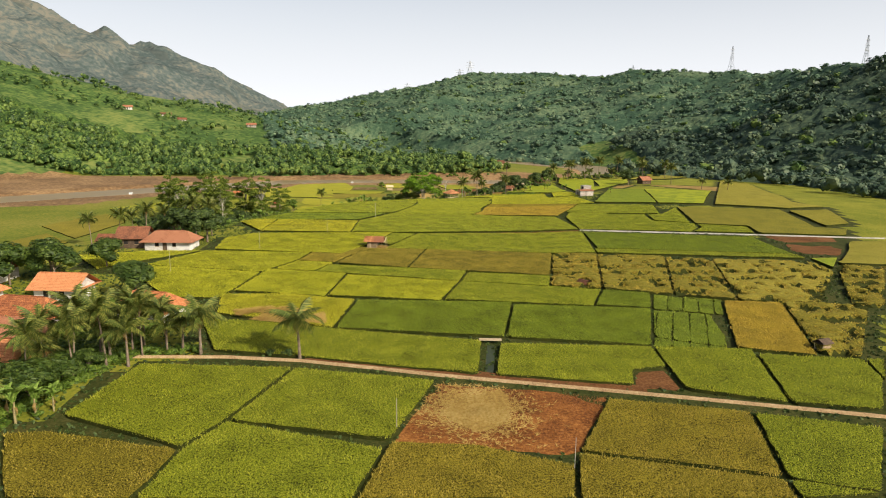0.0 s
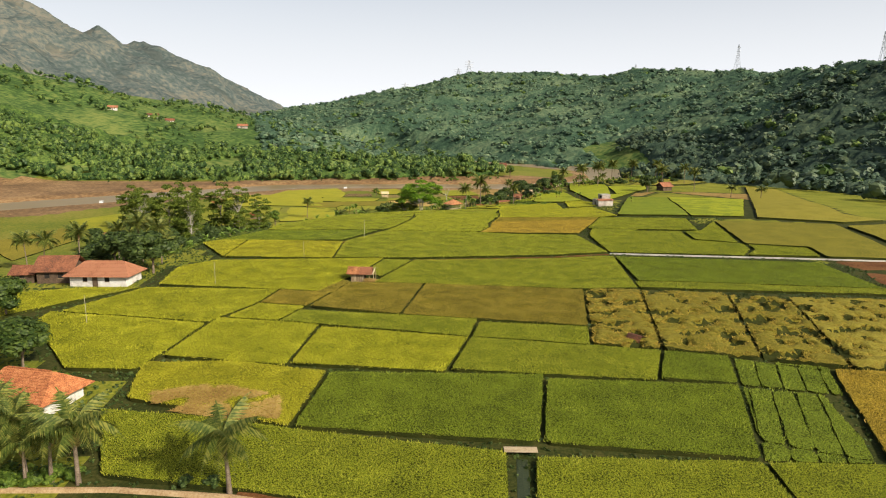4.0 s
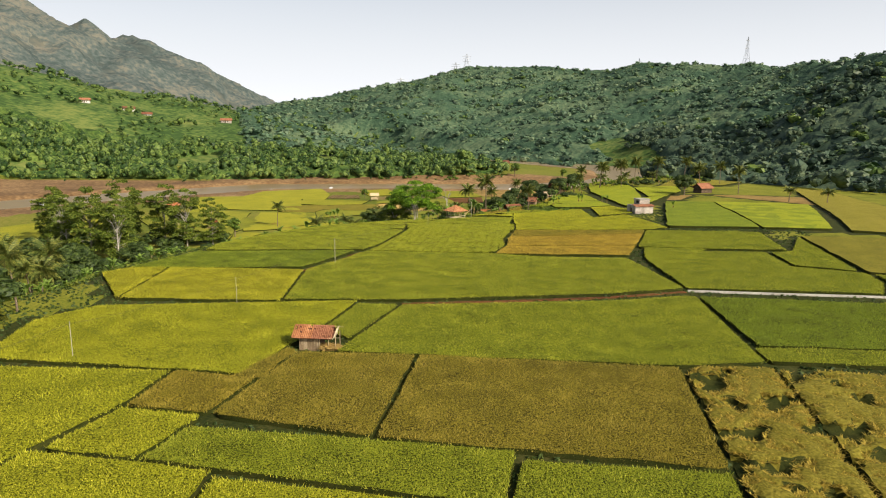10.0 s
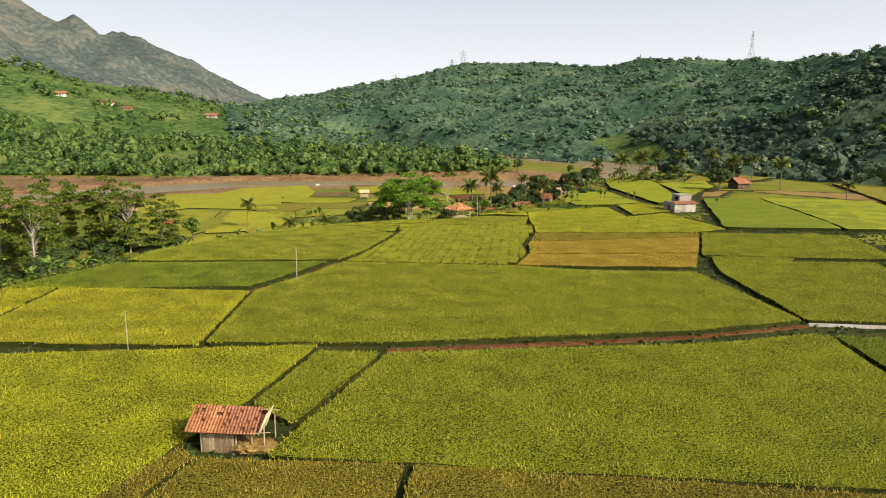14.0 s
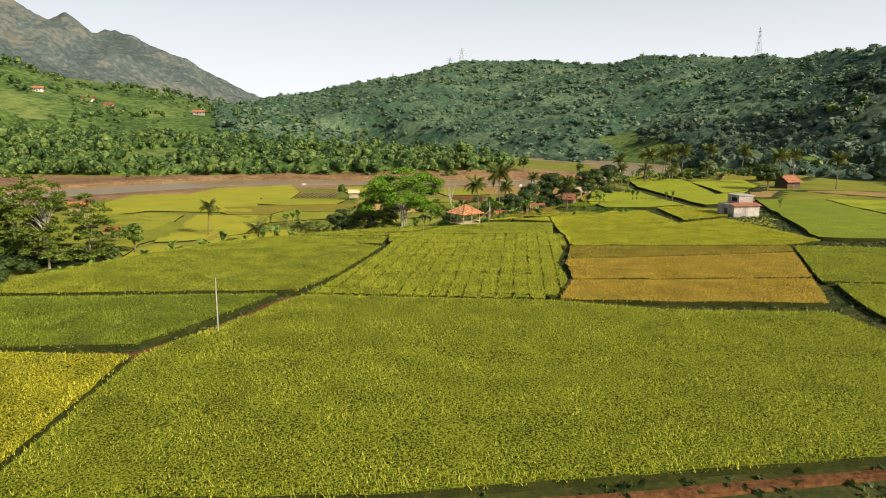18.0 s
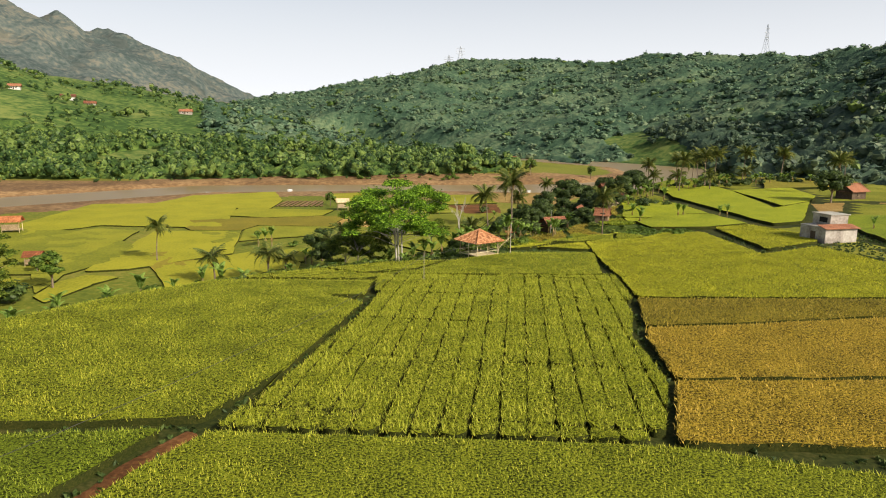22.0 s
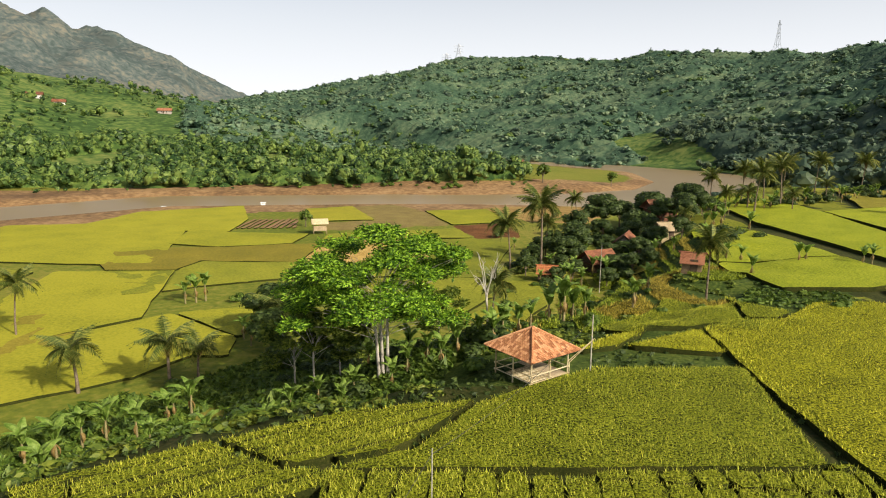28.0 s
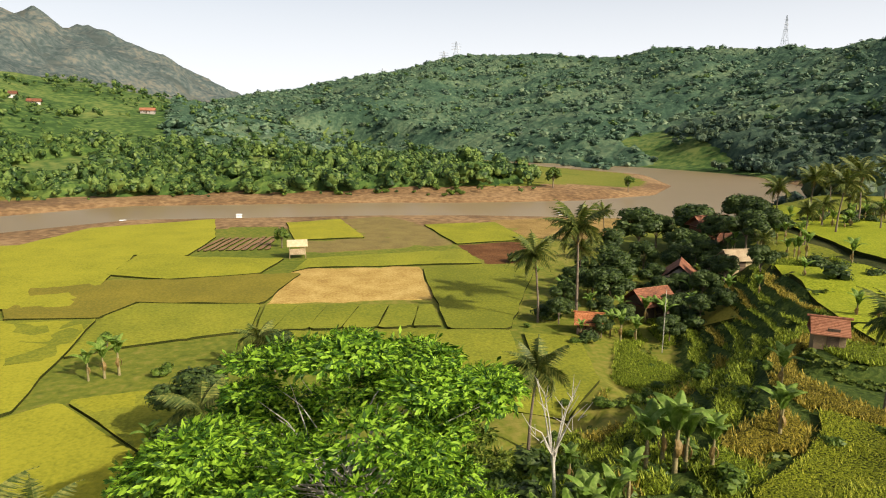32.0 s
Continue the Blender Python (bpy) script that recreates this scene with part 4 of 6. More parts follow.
def scatter(name, templates, xs, ys, sizes, material, label, category, sink=0.2, stretch=(0.85, 1.35), smooth=False):
    """Many far trees as one object."""
    z = ground(xs, ys)
    turn = rng.uniform(0, 6.283, len(xs))
    pick = rng.integers(0, len(templates), len(xs))
    tall = rng.uniform(*stretch, len(xs))
    vs, fs, n = [], [], 0
    for t, (v, f) in enumerate(templates):
        w = np.nonzero(pick == t)[0]
        c, s = np.cos(turn[w])[:, None], np.sin(turn[w])[:, None]
        k = sizes[w][:, None]
        x = (v[:, 0] * c - v[:, 1] * s) * k + xs[w][:, None]
        y = (v[:, 0] * s + v[:, 1] * c) * k + ys[w][:, None]
        h = v[:, 2] * k * tall[w][:, None] + (z[w] - sink * sizes[w])[:, None]
        vs.append(np.stack([x, y, h], 2).reshape(-1, 3))
        fs.append((f[None] + (np.arange(len(w)) * len(v))[:, None, None] + n).reshape(-1, 3))
        n += len(w) * len(v)
    ob = new(name, mesh_np(name, np.concatenate(vs), np.concatenate(fs), material, smooth))
    return tagged(ob, label, category, kind="stuff")


FAR = [crown_template(s, 14, 0.85, 0, 2) for s in range(12)]
MID = [crown_template(10 + s, 60, 0.8, 1, 3) for s in range(8)]

# left bank: a dense green wood over the mud bank
RX, RY = [p[0] for p in RIVER[:9]], [p[1] for p in RIVER[:9]]


def over_river(x, y):
    """How far a place lies behind the edge of the wood across the river."""
    return y - np.interp(x, [-400, -250, -100, 0, 70], [436, 446, 447, 464, 478]) - 5 * rough_sum(x, y, 40, 46)


n = 6200
x, y = rng.uniform(-520, 75, n), rng.uniform(425, 600, n)
away = over_river(x, y)
keep = (away > 0) & (away < 110) & (x < 70 - (y - 480) * 0.35) & (rough_sum(x, y, 60, 41) > -0.8)
x, y = x[keep], y[keep]
size = rng.uniform(1.5, 4.4, len(x)) * np.clip(1 + 0.4 * rough_sum(x, y, 35, 48), 0.5, 1.6)
scatter("bank_wood", MID, x, y, size, M_WOOD_L, "dense green wood along the far river bank", "wood", 0.1, (0.9, 1.6))
n = 4200
x, y = rng.uniform(-700, 40, n), rng.uniform(420, 1000, n)
hh = hills(x, y)
keep = (hh > 4) & (over_river(x, y) > 60) & (rough_sum(x, y, 110, 42) > -0.25)
x, y = x[keep], y[keep]
scatter("slope_scrub", FAR, x, y, rng.uniform(1.2, 4.2, len(x)) * np.clip(1 + 0.5 * rough_sum(x, y, 50, 48), 0.4, 1.6), M_WOOD_L, "scrub and small trees on the green spur", "scrub", 0.2, (0.7, 1.4))
n = 700
x, y = rng.uniform(-330, 70, n), rng.uniform(300, 500, n)
away = over_river(x, y)
keep = (away < 0) & (away > -18) & (segment_far(x, y, RIVER)[0] > 26) & (y > np.interp(x, RX, RY)) & (rough_sum(x, y, 40, 47) > -0.4)
scatter("bank_scrub", FAR[:3], x[keep], y[keep], rng.uniform(0.6, 1.9, keep.sum()), M_WOOD_L, "low scrub along the river bank", "scrub")
# right hill
def woodland(n, x0, x1, y0, y1, rule, lo, hi):
    """Places and sizes of trees in patches of older and younger wood."""
    x, y = rng.uniform(x0, x1, n), rng.uniform(y0, y1, n)
    keep = rule(x, y)
    x, y = x[keep], y[keep]
    return x, y, rng.uniform(lo, hi, len(x)) * np.clip(1 + 0.35 * rough_sum(x, y, 60, 49) + 0.25 * rough_sum(x, y, 22, 50), 0.45, 1.7)


WOOD_Y, WOOD_X = [0, 150, 213, 313, 345, 370, 400, 440, 520, 640], [190, 178, 172, 186, 156, 122, 102, 116, 200, 215]


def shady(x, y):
    """The dark wood at the foot of the hill, its shade put into the colours, with a ragged upper edge."""
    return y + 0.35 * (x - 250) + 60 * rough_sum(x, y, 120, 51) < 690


def on_hill(x, y):
    return (hills(x, y) > 3) & (x > -160 - (y - 700) * 0.28) & (rough_sum(x, y, 45, 43) > -1.25)


def in_wood(x, y):
    return (x > np.interp(y, WOOD_Y, WOOD_X) + 5 * np.sin(y / 11)) & (segment_far(x, y, RIVER)[0] > 34) & shady(x, y)


def canopy(name, x0, x1, y0, y1, step, high, rule, material, label):
    """The closed roof of a wood: a lumpy sheet of crowns over the slope."""
    X, Y = np.meshgrid(np.arange(x0, x1, step), np.arange(y0, y1, step))
    X, Y = X + rng.uniform(-0.35, 0.35, X.shape) * step, Y + rng.uniform(-0.35, 0.35, X.shape) * step
    Z = ground(X, Y) + high * (0.6 + 0.5 * rng.uniform(-1, 1, X.shape) + 0.25 * rough_sum(X, Y, step * 6, 52))
    f = grid_faces(X.shape[1], X.shape[0])
    f = f[rule(X.ravel()[f].mean(1), Y.ravel()[f].mean(1))]
    rim = np.bincount(f.ravel(), minlength=X.size).reshape(X.shape) < 4
    Z = np.where(rim, ground(X, Y) - 0.6, Z)
    used, f = np.unique(f, return_inverse=True)
    v = np.stack([X.ravel(), Y.ravel(), Z.ravel()], 1)[used]
    tagged(new(name, mesh_np(name, v, f.reshape(-1, 4), material, True)), label, "wood", kind="stuff")


def upper(x, y):
    return on_hill(x, y) & ~(shady(x, y) & (x > 150))


def lower(x, y):
    return in_wood(x, y) & (x > np.interp(y, WOOD_Y, WOOD_X) + 12)


def mountain(x, y):
    return (hills(x, y) > 30) & (x < -330 - 0.0 * y)


canopy("bank_canopy", -520, 60, 420, 640, 3.4, 4.2, lambda x, y: (over_river(x, y) > 4) & (x < 66 - (y - 480) * 0.35) & (over_river(x, y) < 150) & (rough_sum(x, y, 60, 41) > -0.7), M_CANOPY_L, "leafy undergrowth of the wood on the far bank")
canopy("hill_canopy", -380, 640, 560, 1560, 4.6, 4.2, upper, M_CANOPY, "closed tree canopy over the hazy green hill")
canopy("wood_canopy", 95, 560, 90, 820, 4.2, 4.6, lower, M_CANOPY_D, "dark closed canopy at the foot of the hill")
canopy("mountain_canopy", -1500, -380, 950, 2700, 11, 6, mountain, M_CANOPY_F, "dry wooded flank of the distant mountain, greyed by painted haze")
for name, n, material, label in (("hill_wood", 7500, M_WOOD_R, "mixed wood covering the hill"), ("hill_grove", 1500, M_WOOD_D, "darker trees among the hill wood"), ("hill_garden", 450, M_WOOD_L, "fresh green trees among the hill wood")):
    x, y, s = woodland(n, -380, 640, 560, 1560, upper, 2.8, 7.6)
    scatter(name, FAR, x, y, s, material, label, "wood", 0.4, (0.62, 1.0))
x, y, s = woodland(1500, 95, 260, 90, 720, lambda x, y: in_wood(x, y) & (x < np.interp(y, WOOD_Y, WOOD_X) + 60), 2.4, 5.0)
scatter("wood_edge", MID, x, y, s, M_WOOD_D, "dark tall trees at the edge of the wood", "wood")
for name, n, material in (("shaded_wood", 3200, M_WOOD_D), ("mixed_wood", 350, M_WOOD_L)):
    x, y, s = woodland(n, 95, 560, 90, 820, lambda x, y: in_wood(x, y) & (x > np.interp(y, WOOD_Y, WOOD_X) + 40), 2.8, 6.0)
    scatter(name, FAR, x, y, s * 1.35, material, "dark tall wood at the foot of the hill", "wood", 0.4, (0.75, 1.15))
# ridges far up the valley, pale from haze put into their colour
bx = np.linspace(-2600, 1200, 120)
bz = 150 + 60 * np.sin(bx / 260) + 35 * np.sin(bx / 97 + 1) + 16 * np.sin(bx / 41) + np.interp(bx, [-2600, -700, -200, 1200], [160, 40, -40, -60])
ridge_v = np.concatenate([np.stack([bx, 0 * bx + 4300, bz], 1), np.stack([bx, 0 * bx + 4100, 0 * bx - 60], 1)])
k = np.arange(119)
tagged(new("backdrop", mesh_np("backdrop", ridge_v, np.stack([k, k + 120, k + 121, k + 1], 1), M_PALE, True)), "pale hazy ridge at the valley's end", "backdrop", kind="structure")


# ---- paths and channels ----
def ribbon(name, pts, width, rise, material, label, category, step=1.5, wob=0.1, kind="structure"):
    """A strip with edges that follows the ground along a line."""
    line = []
    for p, q in zip(pts, pts[1:]):
        k = max(1, int(math.hypot(q[0] - p[0], q[1] - p[1]) / step))
        line += [Vector(p).lerp(Vector(q), i / k) for i in range(k)]
    line.append(Vector(pts[-1]))
    v, f = [], []
    for i, p in enumerate(line):
        d = (line[min(i + 1, len(line) - 1)] - line[max(i - 1, 0)]).normalized()
        s = Vector((-d.y, d.x))
        w = width / 2 * (1 + rng.uniform(-wob, wob))
        for off, h in ((-w - 0.15, -0.2), (-w, rise), (0, rise + 0.03), (w, rise), (w + 0.15, -0.2)):
            q = p + s * off
            v.append((q.x, q.y, gz(q.x, q.y) + h))
    for i in range(len(line) - 1):
        for k in range(4):
            f.append((i * 5 + k, i * 5 + k + 1, i * 5 + k + 6, i * 5 + k + 5))
    return tagged(new(name, mesh_np(name, v, np.array(f)[:, ::-1], material)), label, category, kind=kind)


ribbon("footpath", [(-58, 71), (-39.8, 70.2), (-28.6, 69.9), (-19.1, 68.6), (-10, 66.2), (-2.1, 63.9), (14.9, 59.8), (29.4, 56.2), (43.6, 52.5), (80, 45)], 0.36, 0.24, M_PATH, "pale trodden earth footpath between rice fields", "path")
ribbon("path_verge", [(-18.6, 69.6), (-10, 67.4), (-2.1, 65.1), (14.9, 61.0), (21, 59.6)], 1.6, 0.14, BARE_MAT["soil"], "bare brown verge beside the footpath", "verge")
ribbon("canal_wall", [(38.0, 153.2), (52, 151.0), (66, 149.2), (81, 147.2), (112, 143.0)], 0.08, 0.3, M_CONCRETE, "pale concrete canal wall between rice fields", "canal", wob=0.03)
ribbon("farm_track", [(-4.0, 147.9), (10, 148.8), (25, 150.3), (37.5, 153.0)], 0.7, 0.12, BARE_MAT["soil"], "brown trodden bund track between rice fields", "path")
ribbon("ditch_track", [(-27, 167.2), (-20.0, 167.3), (-17.2, 171.2), (-15.6, 174.2), (-14.1, 177.4), (-13.6, 179.2), (-11.6, 182.7)], 0.75, 0.1, BARE_MAT["soil"], "bare red-brown earth bank along a ditch", "path")
bridge = thing("plank_bridge", pose(5.0, 74.0, gz(5, 74) + 0.45, 0, 0, -4), "weathered plank bridge over a narrow channel", "bridge")
for i in range(4):
    part("plank", cube(-1.5, -0.5 + i * 0.25, 0, 1.5, -0.28 + i * 0.25, 0.06), M_WOOD, bridge)
ribbon("field_channel", [(5.0, 73.2), (4.4, 69), (3.7, 64.6)], 1.0, 0.02, M_DITCH, "dark water in a narrow field channel", "channel", wob=0.02)


# ---- trees ----
def limbs(r, base, top, spread, count, r0, levels=1):
    """Tapered branches from base up to crown points; returns pieces and tips."""
    pieces, tips = [], []
    for i in range(count):
        a = 6.283 * i / count + r.uniform(-0.4, 0.4)
        tip = Vector((math.cos(a) * spread * r.uniform(0.45, 1), math.sin(a) * spread * r.uniform(0.45, 1), top * r.uniform(0.62, 1.0)))
        b = Vector((0, 0, base * r.uniform(0.8, 1.15)))
        mid = b.lerp(tip, 0.5) + Vector((0, 0, 0.12 * (top - base)))
        pieces.append(tube_np([b, b.lerp(mid, 0.6), mid, tip], [r0, r0 * 0.75, r0 * 0.5, r0 * 0.15], 5))
        tips.append(tip)
    return pieces, tips


def sprays(n, lobes, size, r, squash=0.6, leaflets=5):
    """Feathery sprays: a fan of narrow leaflets each."""
    c, rad = np.array([l[0] for l in lobes], float), np.array([l[1] for l in lobes], float)
    k = r.choice(len(lobes), n, p=rad ** 2 / (rad ** 2).sum())
    d = r.normal(size=(n, 3))
    d[:, 2] = np.where(d[:, 2] < -0.2, -d[:, 2] * 0.8, d[:, 2])
    d /= np.linalg.norm(d, axis=1)[:, None]
    p = c[k] + d * (rad[k] * r.uniform(0.55, 1.05, n))[:, None] * np.array([1, 1, squash])
    a = d * np.array([1, 1, 0.25]) + r.normal(0, 0.4, (n, 3))
    a[:, 2] -= 0.15
    a /= np.linalg.norm(a, axis=1)[:, None]
    b = np.cross(a, [0, 0, 1]) + r.normal(0, 0.25, (n, 3))
    b /= np.linalg.norm(b, axis=1)[:, None]
    s = size * r.uniform(0.6, 1.3, n)
    vs, fs = [], []
    for j in range(leaflets):
        t = (j - (leaflets - 1) / 2) / (leaflets / 2)
        root = p + a * (s * 0.25 * j)[:, None] * 0.6
        way = a * (0.75 - 0.35 * abs(t)) + b * t * 0.9
        tip = root + way * s[:, None]
        side = np.cross(way, d) * (s * 0.23)[:, None]
        mid = root + way * (s * 0.55)[:, None]
        v = np.stack([root, mid + side, tip, mid - side], 1).reshape(-1, 3)
        i = np.arange(n)[:, None] * 4 + j * n * 4
        vs.append(v)
        fs.append(np.concatenate([i + [0, 1, 2], i + [0, 2, 3]], 0))
    return np.concatenate(vs), np.concatenate(fs)


def albizia(seed, height, spread, n, size, label, stems=1, fill=3, leaf=M_ALBIZIA, lowest=0.45):
    r = np.random.default_rng(seed)
    tree = thing("albizia_tree", Matrix(), label, "tree")
    lobes = []
    for s in range(stems):
        off = Vector((r.uniform(-1.2, 1.2), r.uniform(-0.8, 0.8), 0)) * (s > 0) * 1.2
        fork = height * r.uniform(0.42, 0.56)
        lean = off * 1.6
        wood = [tube_np([off, off.lerp(lean, 0.5) + Vector((0, 0, fork * 0.5)), lean + Vector((0, 0, fork))], [0.15 * height / 12, 0.11 * height / 12, 0.085 * height / 12], 8)]
        br, tips = limbs(r, fork * 0.9, height * 0.86, spread, 6, 0.055 * height / 12)
        wood += [(v + np.array(lean), f) for v, f in br]
        for t in tips:
            lobes.append((tuple(t + lean + Vector((0, 0, height * 0.02))), spread * r.uniform(0.17, 0.24)))
        lobes.append((tuple(lean + Vector((0, 0, height * 0.93))), spread * 0.22))
        for _ in range(fill):
            a, q = r.uniform(0, 6.28), r.uniform(0.45, 1.05)
            tip = Vector((math.cos(a) * spread * q, math.sin(a) * spread * q, height * (lowest + (0.92 - lowest) * r.uniform(0, 1) * (1.3 - 0.5 * q))))
            start = min(fork, tip.z * r.uniform(0.6, 0.85))
            wood.append(tube_np([lean + Vector((0, 0, start)), lean + Vector((tip.x * 0.5, tip.y * 0.5, start + (tip.z - start) * 0.7)), lean + tip], [0.03 * height / 12, 0.02 * height / 12, 0.008], 5))
            lobes.append((tuple(lean + tip), spread * r.uniform(0.13, 0.24)))
        part("trunk", mesh_np("trunk", *joined(wood), M_PALEBARK, True), None, tree, "pale slender trunk and limbs")
    part("crown", mesh_np("crown", *sprays(n, lobes, size, r, 0.5), leaf), None, tree, "feathery green foliage in layers")
    return tree


def broadleaf(seed, height, spread, n, size, material, name, label, trunk=0.3):
    r = np.random.default_rng(seed)
    tree = thing(name, Matrix(), label, "tree")
    wood = [tube_np([(0, 0, -0.3), (0.1, 0, height * trunk), (0.05, 0.1, height * 0.6)], [0.03 * height, 0.022 * height, 0.012 * height], 7)]
    br, tips = limbs(r, height * trunk, height * 0.8, spread * 0.75, 6, 0.014 * height)
    part("trunk", mesh_np("trunk", *joined(wood + br), M_BARK, True), None, tree)
    lobes = [(tuple(t), spread * r.uniform(0.34, 0.5)) for t in tips] + [((0, 0, height * 0.75), spread * 0.55)]
    lobes += [((math.cos(a) * spread * 0.6, math.sin(a) * spread * 0.6, height * r.uniform(0.38, 0.6)), spread * r.uniform(0.28, 0.42)) for a in r.uniform(0, 6.28, 5)]
    pieces = []
    for c, q in lobes:
        v, f = core(q * 0.66, 0.85, r, 1)
        pieces.append((v + np.array(c), f))
    pieces.append(leaf_cloud(n, lobes, size, 0.85, r, 0.1))
    part("crown", mesh_np("crown", *joined(pieces), material), None, tree)
    return tree


def frond(seed, length, droop):
    """A palm leaf: an arched rib with two rows of hanging leaflets."""
    r = np.random.default_rng(seed)
    n = 27
    t = np.linspace(0.04, 1, n)
    out = length * (t - 0.18 * t ** 2.2 * droop)
    up = length * (0.42 * t - (0.42 + 0.36 * droop) * t ** 2)
    rib = np.stack([out, 0 * t, up], 1)
    v, f = tube_np([tuple(p) for p in rib[::3]], list(np.linspace(0.04, 0.008, len(rib[::3]))), 3)
    f = np.concatenate([f[:, :3], f[:, [0, 2, 3]]])
    pieces = [(v, f)]
    for s in (-1, 1):
        ln = length * 0.30 * np.sin(np.clip(t * 1.05 + 0.12, 0, 1) * math.pi) ** 0.6 + 0.08
        tip = rib + np.stack([ln * 0.45, s * ln * 0.75, -ln * r.uniform(0.35, 0.75, n)], 1)
        w = np.stack([0.032 * length + 0 * t, 0 * t, 0 * t], 1)
        vv = np.stack([rib - w * 0.8, rib + w * 0.8, tip], 1).reshape(-1, 3)
        pieces.append((vv, np.arange(len(vv)).reshape(-1, 3)))
    return joined(pieces)


FRONDS = [mesh_np("frond", *frond(s, 3.0, d), M_PALM) for s, d in ((1, 0.7), (2, 1.2), (3, 1.8), (4, 0.3))]
FROND_DRY = mesh_np("dry_frond", *frond(9, 2.6, 2.8), M_PALMDRY)


def palm(seed, height, label, fronds=13, size=1.0):
    r = np.random.default_rng(seed)
    tree = thing("coconut_palm", Matrix(), label, "palm")
    bend = Vector((r.uniform(-0.8, 0.8), r.uniform(-0.8, 0.8), 0)) * height / 9
    pts = [Vector((0, 0, -0.3)), bend * 0.15 + Vector((0, 0, height * 0.35)), bend * 0.55 + Vector((0, 0, height * 0.7)), bend + Vector((0, 0, height))]
    part("trunk", mesh_np("trunk", *tube_np(pts, [0.2, 0.14, 0.12, 0.11], 7), M_BARK, True), None, tree)
    for i in range(fronds):
        kind = FRONDS[int(r.integers(0, 3))] if i % 3 else FRONDS[3]
        ob = part("frond", kind, None, tree)
        pitch = {0: -38}.get(i % 3, 0) + r.uniform(-22, 14) + (20 if i % 4 == 1 else 0)
        ob.matrix_basis = Matrix.Translation(pts[-1]) @ pose(0, 0, 0, 0, 0, i * 137.5 + r.uniform(-15, 15)) @ pose(0, 0, 0, 0, pitch, 0) @ Matrix.Scale(size * r.uniform(1.05, 1.4), 4)
    for i in range(2):
        ob = part("dry_frond", FROND_DRY, None, tree, "brown hanging dead frond")
        ob.matrix_basis = Matrix.Translation(pts[-1]) @ pose(0, 0, 0, 0, 0, r.uniform(0, 360)) @ pose(0, 0, 0, 0, 45, 0) @ Matrix.Scale(size * 0.8, 4)
    return tree


def banana_leaf(seed, length):
    r = np.random.default_rng(seed)
    n = 9
    t = np.linspace(0, 1, n)
    x = length * (0.18 * t + 0.46 * t ** 2)
    z = length * (1.0 * t - 0.5 * t ** 2.6)
    w = 0.16 * length * np.sin(np.clip(t * 0.95 + 0.02, 0, 1) * math.pi) ** 0.55
    v = []
    for i in range(n):
        tear = r.uniform(0.75, 1.05)
        v += [(x[i], -w[i] * tear, z[i] - w[i] * 0.35), (x[i], 0, z[i]), (x[i], w[i] * r.uniform(0.75, 1.05), z[i] - w[i] * 0.35)]
    f = []
    for i in range(n - 1):
        for k in (0, 1):
            f.append((i * 3 + k, i * 3 + k + 1, i * 3 + k + 4, i * 3 + k + 3))
    return np.array(v), np.array(f)


BANANA = [mesh_np("leaf", *banana_leaf(s, 2.1), M_BANANA) for s in range(3)]
BANANA_DRY = mesh_np("dry_leaf", *banana_leaf(7, 1.7), M_PALMDRY)


def banana(seed, height, label, leaves=7):
    r = np.random.default_rng(seed)
    plant = thing("banana_plant", Matrix(), label, "banana plant")
    part("stem", mesh_np("stem", *tube_np([(0, 0, -0.2), (0, 0, height * 0.5), (0.05, 0, height)], [0.12, 0.10, 0.06], 7), M_STEM, True), None, plant)
    for i in range(leaves):
        ob = part("leaf", BANANA[i % 3], None, plant)
        ob.matrix_basis = pose(0, 0, height * 0.95, 0, 0, i * 137 + r.uniform(-20, 20)) @ pose(0, 0, 0, 0, r.uniform(-32, 30), 0) @ Matrix.Scale(r.uniform(0.75, 1.2), 4)
    for i in range(2):
        ob = part("dry_leaf", BANANA_DRY, None, plant, "brown withered leaf")
        ob.matrix_basis = pose(0, 0, height * 0.8, 0, 0, r.uniform(0, 360)) @ pose(0, 0, 0, 0, 118, 0) @ Matrix.Scale(0.6, 4)
    return plant


def bush(seed, size, material, label):
    r = np.random.default_rng(seed)
    lobes = [((r.uniform(-0.5, 0.5), r.uniform(-0.5, 0.5), r.uniform(0.2, 0.6)), r.uniform(0.35, 0.6)) for _ in range(5)]
    pieces = []
    for c, q in lobes:
        v, f = core(q * 0.75, 0.9, r, 1)
        pieces.append((v + np.array(c), f))
    pieces.append(leaf_cloud(170, lobes, 0.16, 0.9, r))
    v, f = joined(pieces)
    return tagged(new("bush", mesh_np("bush", v * size, f, material)), label, "bush")


def plant_all(proto, places, group):
    """Copies of a thing on the ground at (x, y, size)."""
    for i, (x, y, k) in enumerate(places):
        m = pose(x, y, gz(x, y), 0, 0, (i * 77.7) % 360) @ Matrix.Scale(k, 4)
        if i == 0:
            proto.matrix_basis = m
            tagged(proto, group=group)
        else:
            ob = copy_thing(proto, m)
            ob.scale = (k, k, k)


big = albizia(5, 13.2, 6.7, 17000, 0.40, "tall albizia tree with a broad bright green crown beside the shelter", 3, 20, M_ALBIZIA, 0.36)
big.matrix_basis = pose(-0.1, 242.0, gz(-0.1, 242))
slim = albizia(8, 10.0, 3.4, 2600, 0.48, "slender young albizia with pale trunk on the scarp", 1, 12, M_ALBIZIA_OLD, 0.3)
plant_all(slim, [(-6.6, 244.8, 1.0), (-8.6, 247, 0.9), (4.5, 246.5, 0.75), (-4.5, 247, 0.9)], "young albizia trees")
